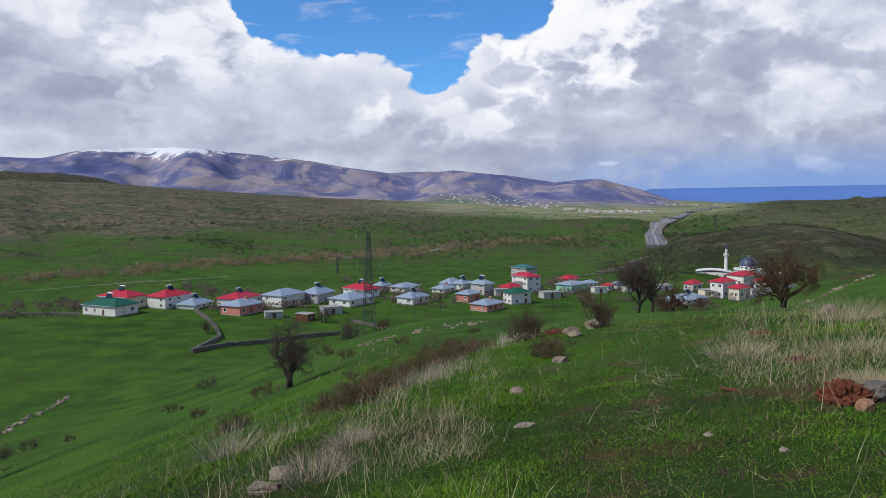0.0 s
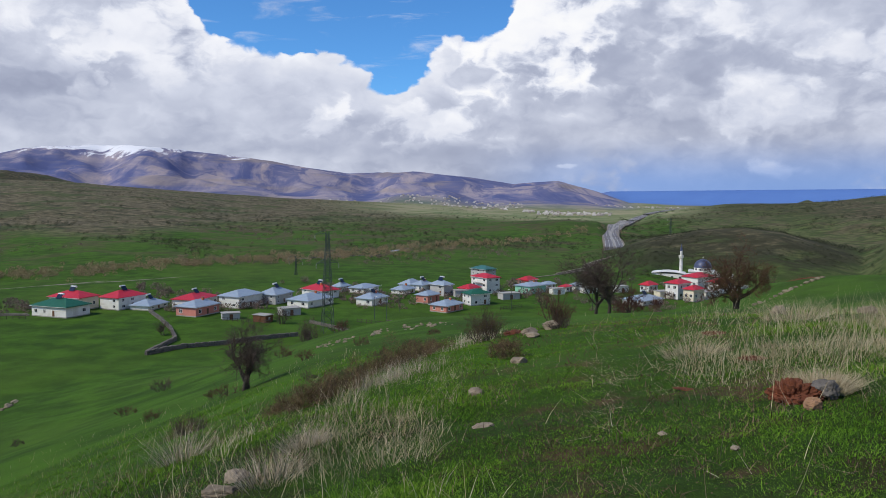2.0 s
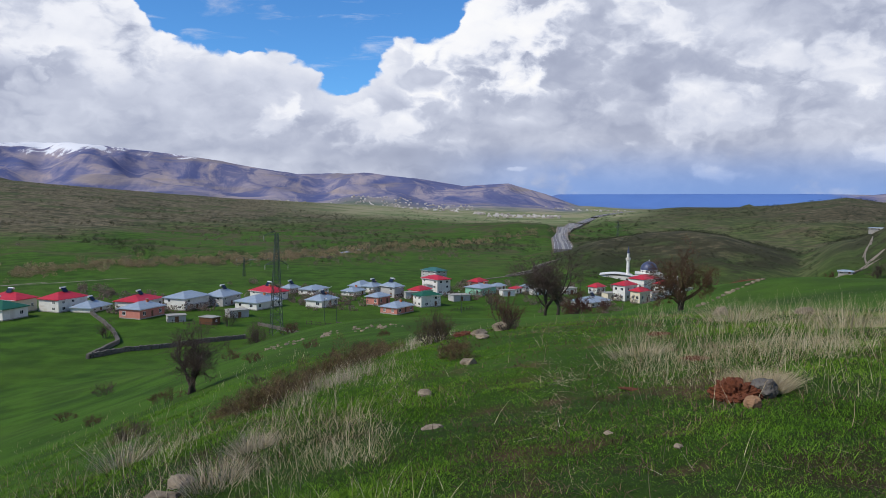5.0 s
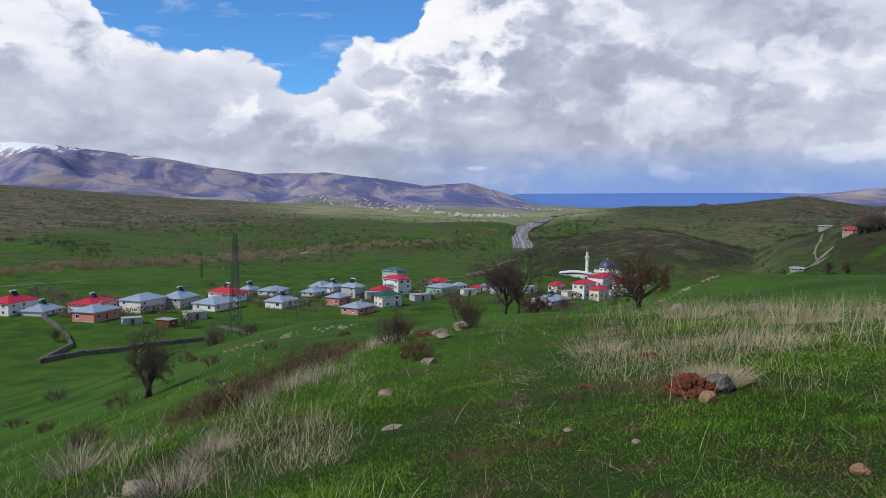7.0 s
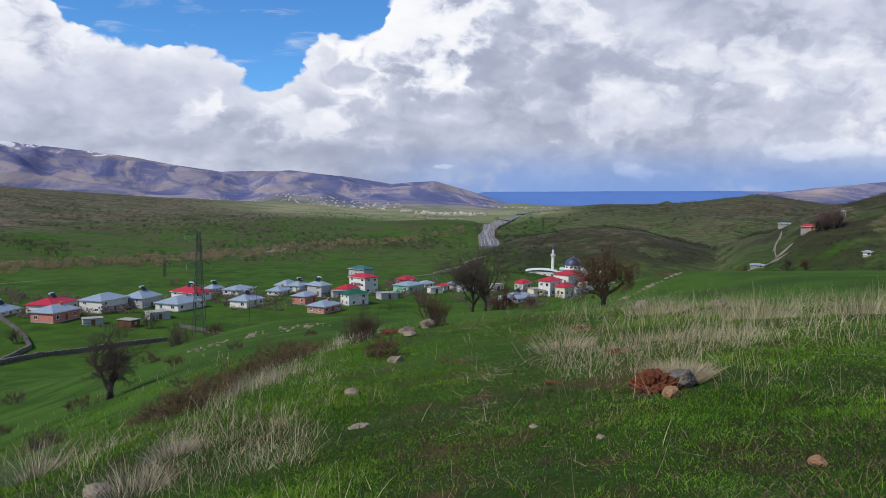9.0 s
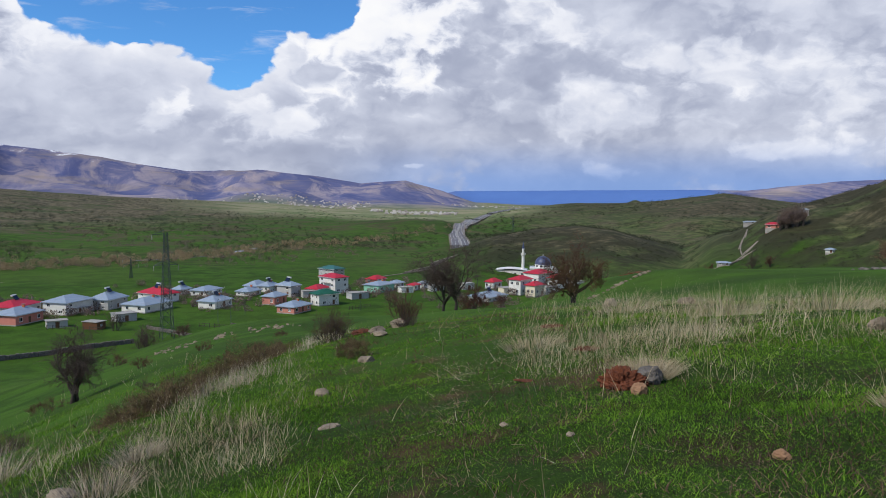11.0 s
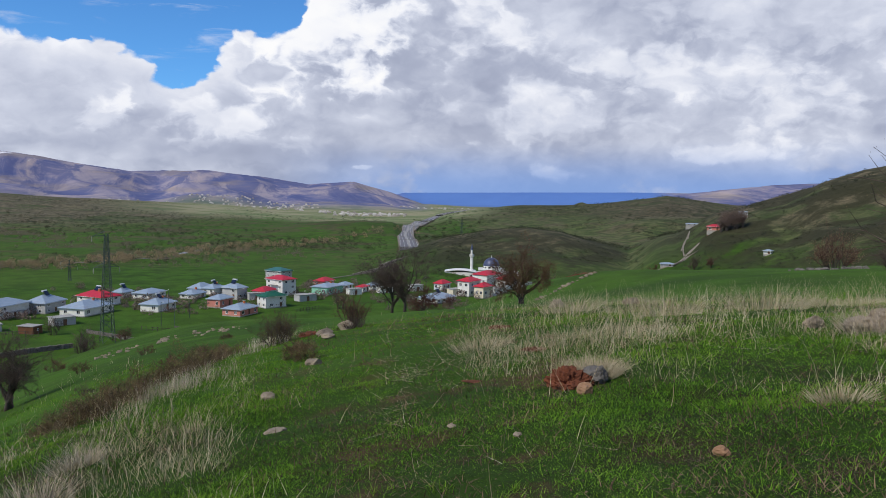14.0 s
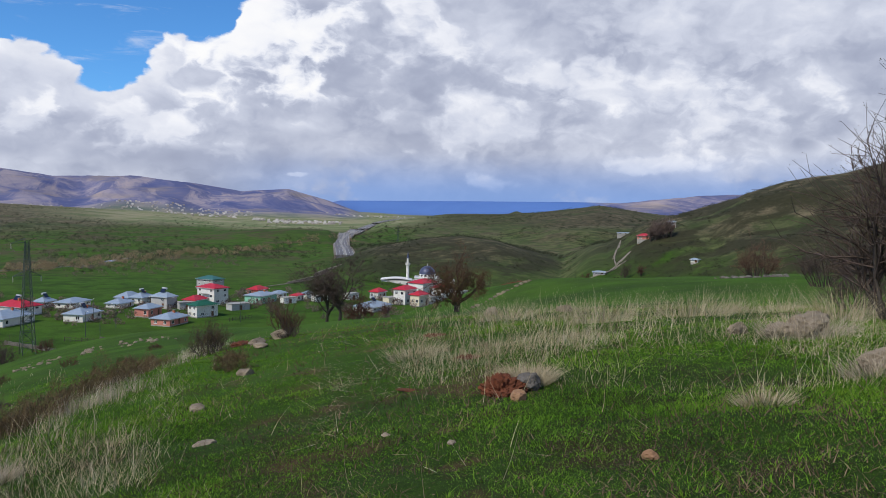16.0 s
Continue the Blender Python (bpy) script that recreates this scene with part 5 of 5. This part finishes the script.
def ribbons(name, base, way, length, width, rng, material, bow=0.35, pieces=3, parent=None):
    """Grass: bent tapering strips from points of the ground."""
    n = len(base)
    way = way / np.linalg.norm(way, axis=1, keepdims=True)
    a = rng.uniform(0, 2 * np.pi, n)
    side = np.c_[np.cos(a), np.sin(a), np.zeros(n)]
    droop = np.c_[way[:, :2], np.zeros(n)] * bow + rng.normal(0, 0.12, (n, 3)) * np.array([1, 1, 0.2])
    rows = []
    for k in range(pieces + 1):
        t = k / pieces
        c = base + (way * t + droop * t * t - np.array([0, 0, 0.25 * bow]) * t * t) * length[:, None]
        w = width[:, None] * (1 - t) ** 0.8 * 0.5
        if k < pieces:
            rows += [c - side * w, c + side * w]
        else:
            rows.append(c)
    m = len(rows)
    V = np.stack(rows, 1).reshape(-1, 3)
    tri = []
    for k in range(pieces - 1):
        tri += [(2 * k, 2 * k + 1, 2 * k + 3), (2 * k, 2 * k + 3, 2 * k + 2)]
    tri.append((2 * pieces - 2, 2 * pieces - 1, 2 * pieces))
    F = (np.arange(n)[:, None, None] * m + np.array(tri)[None]).reshape(-1, 3)
    return soup(name, V, F, material, parent)


def on_ground(b, d):
    b = np.radians(b)
    x, y = d * np.sin(b), d * np.cos(b)
    return np.c_[x, y, ground(x, y) - 0.01]


def build_turf():
    rng = np.random.RandomState(21)
    n = 820000
    b, d = rng.uniform(-34, 57, n), 4.0 * (48 / 4.0) ** rng.uniform(0, 1, n)
    x, y = d * np.sin(np.radians(b)), d * np.cos(np.radians(b))
    lush = 0.5 + 0.5 * fbm(x, y, 2.2, 3, 51)
    worn = step(3, 12, b) * (1 - step(22, 31, b)) * (1 - step(14, 30, d))      # the trodden strip
    keep = rng.uniform(0, 1, n) < np.clip(0.30 + 0.85 * lush, 0, 1) * (1 - 0.22 * worn) * (1 - step(24, 48, d))
    b, d, lush, worn = b[keep], d[keep], lush[keep], worn[keep]
    m = len(b)
    p = on_ground(b, d)
    far = 1 + d / 25
    h = (0.018 + 0.034 * np.clip(lush, 0, 1.3) ** 2.0) * rng.uniform(0.5, 1.5, m) * far * (1 - 0.4 * worn)
    way = np.c_[rng.normal(0, 0.45, (m, 2)), np.ones(m)]
    tagged(ribbons("grass", p, way, h, 0.0048 * (1 + d / 8), rng, "sward", 0.6, 2), "short green spring grass covering the hill", "grass", kind="stuff")
    # dead thatch between the blades
    n = 42000
    b, d = rng.uniform(-34, 57, n), 4.0 * (30 / 4.0) ** rng.uniform(0, 1, n)
    x, y = d * np.sin(np.radians(b)), d * np.cos(np.radians(b))
    keep = rng.uniform(0, 1, n) < np.clip(0.3 + 0.9 * fbm(x, y, 1.3, 3, 55) + 0.35 * step(3, 12, b) * (1 - step(24, 34, b)), 0.05, 1)
    b, d = b[keep], d[keep]
    m = len(b)
    tagged(ribbons("thatch", on_ground(b, d), np.c_[rng.normal(0, 1.0, (m, 2)), np.ones(m)], rng.uniform(0.03, 0.11, m) * (1 + d / 20), 0.006 * (1 + d / 8), rng, "thatch", 0.4, 2), "brown dead grass thatch among the green", "grass", kind="stuff")
    # ranker clumps of broad blades
    c = 230
    cb, cd = rng.uniform(-30, 56, c), 4.5 * (32 / 4.5) ** rng.uniform(0, 1, c)
    w = np.repeat(np.arange(c), 46)
    off = rng.normal(0, 1, (len(w), 2)) * rng.uniform(0.06, 0.2, c)[w, None]
    q = on_ground(cb[w], cd[w])[:, :2] + off
    p = np.c_[q, ground(q[:, 0], q[:, 1]) - 0.01]
    tagged(ribbons("rank_grass", p, np.c_[off * 3 + rng.normal(0, 0.3, off.shape), np.ones(len(w))], rng.uniform(0.03, 0.11, len(w)), 0.006 * (1 + cd[w] / 14), rng, "sward", 0.6, 3), "ranker tufts of broad green grass", "grass", kind="stuff")


build_turf()
BANK = [polar(*q) for q in ((-12, 6.0), (-9.6, 8.2), (-6.2, 10.6), (-1.9, 13.4), (2.6, 15.4), (4.6, 21.0), (5.2, 27.0))]


def along(line, n, rng, lo=0.0, hi=1.0):
    p = np.array([tuple(v) for v in smooth_line(line)])[:, :2]
    t = rng.uniform(lo, hi, n) * (len(p) - 1)
    k = np.minimum(t.astype(int), len(p) - 2)
    return p[k] + (p[k + 1] - p[k]) * (t - k)[:, None]


def seat(xy, sink=0.02):
    return np.c_[xy, ground(xy[:, 0], xy[:, 1]) - sink]


def build_dry():
    rng = np.random.RandomState(22)
    # bleached fringe of the bank
    q = along(BANK, 5200, rng, 0.38, 0.95) + rng.normal(0, 0.38, (5200, 2))
    q = q[fbm(q[:, 0], q[:, 1], 1.0, 3, 62) > 0.22]
    tagged(ribbons("bleached_grass", seat(q), np.c_[rng.normal(0.05, 0.22, (len(q), 2)), np.ones(len(q))], rng.uniform(0.14, 0.46, len(q)), np.full(len(q), 0.006), rng, "straw_grey", 0.25), "bleached grey dead grass fringing the bank", "dry grass", kind="stuff")
    # coarse straw at the near end of the bank
    q = along(BANK, 4600, rng, 0.0, 0.55) + rng.normal(0, 0.9, (4600, 2)) + np.array([0.35, -0.4])
    q = q[fbm(q[:, 0], q[:, 1], 0.9, 3, 61) > 0.12]
    tagged(ribbons("straw_grass", seat(q), np.c_[rng.normal(0, 0.55, (len(q), 2)), np.ones(len(q))], rng.uniform(0.08, 0.40, len(q)), np.full(len(q), 0.0046), rng, "straw", 0.4), "tall dry straw-coloured grass on the bank", "dry grass", kind="stuff")
    # clumps of straw before and on the bank
    n = 11000
    b, d = rng.uniform(-17, 5, n), rng.uniform(5.4, 13.5, n)
    x, y = d * np.sin(np.radians(b)), d * np.cos(np.radians(b))
    keep = rng.uniform(0, 1, n) < np.clip(0.05 + 1.6 * fbm(x, y, 0.9, 3, 64), 0, 1) * step(-18, -12, b + 0.5 * (9 - d)) * (1 - step(0, 5, b))
    b, d = b[keep], d[keep]
    m = len(b)
    tagged(ribbons("straw_grass", on_ground(b, d), np.c_[rng.normal(0.05, 0.42, (m, 2)), np.ones(m)], np.where(rng.uniform(0, 1, m) < 0.12, rng.uniform(0.35, 0.6, m), rng.uniform(0.08, 0.30, m)), 0.0034 + 0.00016 * d, rng, "straw", 0.5), "clumps of pale dry grass on the slope", "dry grass", kind="stuff")
    # the rise
    n = 62000
    b, d = rng.uniform(19, 57, n), rng.uniform(8.0, 20, n)
    x, y = d * np.sin(np.radians(b)), d * np.cos(np.radians(b))
    dens = np.clip(-0.06 + 1.5 * fbm(x, y, 1.7, 3, 71), 0, 1) * (0.25 + 0.75 * step(9.5, 12.5, d + 0.10 * (33 - b))) * step(7.5, 12.5, d + 0.12 * (b - 30)) * step(18.5, 22.5, b + 0.15 * (d - 12))
    keep = rng.uniform(0, 1, n) < dens
    b, d = b[keep], d[keep]
    m = len(b)
    tall = rng.uniform(0, 1, m) < 0.07
    ln = np.where(tall, rng.uniform(0.45, 0.85, m), rng.uniform(0.08, 0.30, m))
    tagged(ribbons("straw_grass", on_ground(b, d), np.c_[rng.normal(0.05, 0.5, m) * np.where(tall, 0.4, 1), rng.normal(0, 0.5, m) * np.where(tall, 0.4, 1), np.ones(m)], ln, 0.0030 + 0.00013 * d, rng, "straw", 0.45), "thin dry straw grass over the rise", "dry grass", kind="stuff")
    # tall pale seed stalks along the crest
    n = 2100
    b, d = rng.uniform(21, 57, n), rng.uniform(11.0, 19, n)
    x, y = d * np.sin(np.radians(b)), d * np.cos(np.radians(b))
    keep = fbm(x, y, 2.0, 2, 91) > -0.1
    b, d = b[keep], d[keep]
    m = len(b)
    tagged(ribbons("seed_stalks", on_ground(b, d), np.c_[rng.normal(0.05, 0.34, (m, 2)), np.ones(m)], rng.uniform(0.25, 0.75, m), np.full(m, 0.0055), rng, "straw", 0.2), "tall pale dead seed stalks on the crest", "dry grass", kind="stuff")
    # fallen matted stalks
    n = 9000
    b, d = rng.uniform(14, 57, n), rng.uniform(6.0, 22, n)
    x, y = d * np.sin(np.radians(b)), d * np.cos(np.radians(b))
    keep = rng.uniform(0, 1, n) < np.clip(0.2 + 0.9 * fbm(x, y, 1.7, 3, 75), 0, 1) * step(5.5, 11, d)
    b, d = b[keep], d[keep]
    m = len(b)
    tagged(ribbons("matted_straw", on_ground(b, d) + np.array([0, 0, 0.05]), np.c_[rng.normal(0, 1, (m, 2)), rng.uniform(0.05, 0.3, m)], rng.uniform(0.15, 0.5, m), np.full(m, 0.006), rng, "straw", 0.1), "fallen matted dry stalks lying in the grass", "dry grass", kind="stuff")
    # scattered stems on the slope and path
    n = 2600
    b, d = rng.uniform(-32, 30, n), 5.0 * (60 / 5.0) ** rng.uniform(0, 1, n)
    keep = rng.uniform(0, 1, n) < np.where(b < -3, 0.9, 0.08)
    b, d = b[keep], d[keep]
    m = len(b)
    tagged(ribbons("dry_stems", on_ground(b, d), np.c_[rng.normal(0, 0.3, (m, 2)), np.ones(m)], rng.uniform(0.15, 0.6, m), 0.004 + 0.0003 * d, rng, "straw", 0.3), "scattered dry stems in the green grass", "dry grass", kind="stuff")
    # dead leaves and pale litter on the turf
    n = 1700
    b, d = rng.uniform(2, 57, n), 4.2 * (13 / 4.2) ** rng.uniform(0, 1, n)
    x, y = d * np.sin(np.radians(b)), d * np.cos(np.radians(b))
    keep = fbm(x, y, 1.1, 3, 81) > 0.15
    p = on_ground(b[keep], d[keep]) + np.array([0, 0, 0.035])
    k = len(p)
    a, s = rng.uniform(0, 2 * np.pi, k), rng.uniform(0.005, 0.016, (k, 1))
    u = np.c_[np.cos(a), np.sin(a), rng.normal(0, 0.3, k)]
    v = np.c_[-np.sin(a), np.cos(a), rng.normal(0, 0.3, k)] * 0.6
    tagged(soup("litter", np.stack([p - u * s, p - v * s, p + u * s, p + v * s], 1).reshape(-1, 3), np.arange(4 * k).reshape(-1, 4), "thatch"), "pale dead leaves littering the turf", "litter", kind="stuff")


build_dry()


def tussock(bearing, dist, h, spread, n, seed, material, label):
    rng = np.random.RandomState(seed)
    a, r = rng.uniform(0, 2 * np.pi, n), spread * 0.5 * rng.uniform(0, 1, n) ** 0.5
    c = spot(bearing, dist)
    off = np.c_[r * np.cos(a), r * np.sin(a)]
    base = np.c_[off, ground(c.x + off[:, 0], c.y + off[:, 1]) - c.z - 0.02]
    ob = ribbons("tussock", base, np.c_[off * 2.2 / spread * 0.7 + rng.normal(0, 0.15, (n, 2)), np.ones(n)], rng.uniform(0.5, 1.0, n) * h, np.full(n, 0.006), rng, material, 0.45)
    ob.matrix_world = Matrix.Translation(c)
    return tagged(ob, label, "tussock", "dry tussocks")


tussock(29.8, 9.25, 0.36, 0.60, 1500, 1, "straw", "dense dry beige tussock above the red soil")
tussock(48.8, 12.1, 0.46, 1.2, 800, 2, "straw_grey", "bleached tussock hanging over the outcrop")
tussock(53.2, 8.9, 0.35, 0.6, 500, 3, "straw_grey", "bleached tussock beside the boulder")
tussock(46.4, 7.6, 0.22, 0.5, 420, 4, "straw", "flattened dry tussock in the turf")
tussock(-9.8, 8.4, 0.42, 0.7, 380, 5, "straw_grey", "tall bleached tussock on the bank")
tussock(-7.2, 9.6, 0.38, 0.5, 300, 6, "straw_grey", "tall bleached tussock on the bank")
tussock(-16, 12, 0.8, 0.7, 260, 7, "straw_grey", "thin tall dead stalks on the slope")
tussock(50.8, 14.5, 0.9, 0.8, 300, 8, "straw", "tall dead stalks by the thorn bush")
tussock(35.0, 15.0, 0.7, 1.2, 420, 9, "straw", "tall dead stalks on the rise")
tussock(41.5, 15.5, 0.75, 1.4, 460, 10, "straw", "tall dead stalks on the rise")
tussock(28.0, 17.0, 0.65, 1.2, 420, 11, "straw", "tall dead stalks on the rise")
tussock(21.5, 12.6, 0.42, 0.9, 420, 12, "straw", "dry tussock at the edge of the path")


def heather(bearing, dist, w, h, seed):
    """A bush of brown woody sprigs."""
    rng = np.random.RandomState(seed)
    n = int(2300 * w)
    c = spot(bearing, dist)
    o = rng.normal(0, 1, (n, 3))
    o /= np.linalg.norm(o, axis=1, keepdims=True)
    o[:, 2] = np.abs(o[:, 2])
    o *= rng.uniform(0.15, 1, (n, 1)) ** 0.4 * np.array([w / 2, w / 2, h * 0.8]) * (1 + 0.25 * np.sin(o[:, :1] * 7 + seed))
    base = o.copy()
    base[:, 2] += ground(c.x + o[:, 0], c.y + o[:, 1]) - c.z - 0.05
    way = np.c_[o[:, :2] * 2.0 / w + rng.normal(0, 0.8, (n, 2)), np.full(n, 0.8)]
    ob = ribbons("heather", base, way, rng.uniform(0.05, 0.15, n), np.full(n, 0.008), rng, "heather", 0.5, 2)
    ob.matrix_world = Matrix.Translation(c)
    return tagged(ob, "low brown woody heather bush on the bank", "heather", "heather on the bank")


for i, (b, d, w, h) in enumerate(((-7.6, 14.4, 0.9, 0.38), (-6.2, 14.6, 1.1, 0.45), (-4.8, 15.0, 1.2, 0.42), (-3.4, 15.8, 1.2, 0.48), (-2.0, 16.6, 1.3, 0.5), (-0.8, 17.4, 1.3, 0.5), (0.4, 18.6, 1.3, 0.5), (1.6, 20.4, 1.3, 0.45), (-5.6, 16.0, 1.0, 0.4), (8.4, 15.4, 0.75, 0.3),
                                  (-1.4, 19.4, 1.2, 0.45), (-15.8, 27, 1.3, 0.5), (2.6, 23, 1.2, 0.4), (-8.2, 15.6, 0.8, 0.3), (7.9, 16.2, 0.5, 0.25))):
    k = random.Random(i)
    heather(b + k.uniform(-0.8, 0.8), d - k.uniform(-0.6, 0.6), w * k.uniform(0.65, 1.1), h * k.uniform(1.1, 1.9), 500 + i)
    if i % 3 == 0:
        heather(b - k.uniform(0.5, 2.5), d + k.uniform(0.8, 3.0), w * k.uniform(0.5, 0.9), h * k.uniform(0.8, 1.3), 540 + i)


# ---- yards ----
def fence(b0, d0, b1, d1, n, label):
    a, b = Vector(polar(b0, d0)), Vector(polar(b1, d1))
    mid = (a + b) / 2
    mid.z = float(ground(mid.x, mid.y))
    e = thing("fence", mid, 0, label, "fence", "yard fences")
    pts = []
    for i in range(n):
        p = a.lerp(b, i / (n - 1))
        z = float(ground(p.x, p.y)) - mid.z
        q = Vector((p.x - mid.x, p.y - mid.y, z))
        pts.append(q)
        bm = bmesh.new()
        tube(bm, q - Vector((0, 0, 0.4)), q + Vector((0, 0, 1.5)), 0.1, 0.08, 6)
        part("post", bm, "bark", e)
    for h in (0.5, 1.2):
        for p, q in zip(pts, pts[1:]):
            bm = bmesh.new()
            tube(bm, p + Vector((0, 0, h)), q + Vector((0, 0, h)), 0.06, 0.06, 4)
            part("rail", bm, "bark", e)


fence(-13.2, 272, -9.8, 262, 10, "weathered dark timber yard fence below the houses")
fence(-3.4, 262, 0.6, 250, 12, "weathered timber fence along the gardens")
fence(0.8, 262, 3.2, 268, 9, "weathered timber fence between two houses")
fence(7.4, 292, 9.0, 300, 8, "weathered timber fence by the turquoise house")
fence(-25.8, 300, -30.5, 306, 14, "weathered dark timber fence along the orchard")
fence(15.5, 320, 17.5, 312, 8, "weathered timber fence by the lower houses")


def hut(bearing, dist, turn, w, d, h, wall, label):
    """A flat-roofed outbuilding with a door."""
    e = thing("outbuilding", spot(bearing, dist), turn, label, "shed", "village sheds")
    part("wall", boxes((-w / 2, w / 2, -d / 2, d / 2, -1.5, h)), wall, e)
    part("roof", boxes((-w / 2 - 0.3, w / 2 + 0.3, -d / 2 - 0.3, d / 2 + 0.3, h, h + 0.18)), "concrete", e)
    opening(e, 0, 0.0, 0.05, 1.2, min(2.0, h * 0.85), w, d, "door")
    opening(e, 1, 0.0, h * 0.45, 0.8, 0.6, w, d)


for q in ((-10.3, 268, -30, 5.5, 4, 2.4, "door", "dark timber shed beside a house"), (-12.6, 276, 20, 6, 4, 2.2, "grey_wall", "grey block shed beside a house"), (-8.4, 282, 30, 7, 5, 2.6, "grey_wall", "grey block shed behind the houses"),
          (4.4, 330, 10, 6, 4, 2.8, "grey_wall", "grey block shed among the houses"), (8.0, 325, 20, 8, 5, 2.6, "grey_wall", "dark grey block shed among the houses"),
          (11.6, 345, 15, 6, 4, 2.6, "white", "small white outbuilding beside the houses"), (13.9, 352, 15, 7, 4, 2.6, "white", "small white outbuilding beside the houses"), (16.2, 360, 20, 6, 4, 2.8, "white", "small white outbuilding beside the houses"), (19.2, 345, 15, 6, 5, 3.0, "cream", "small cream outbuilding beside the houses"), (22.3, 350, 25, 8, 5, 3.2, "white", "low white outbuilding near the mosque"), (24.2, 375, 25, 9, 5, 3.2, "white", "low white outbuilding near the mosque")):
    hut(*q)
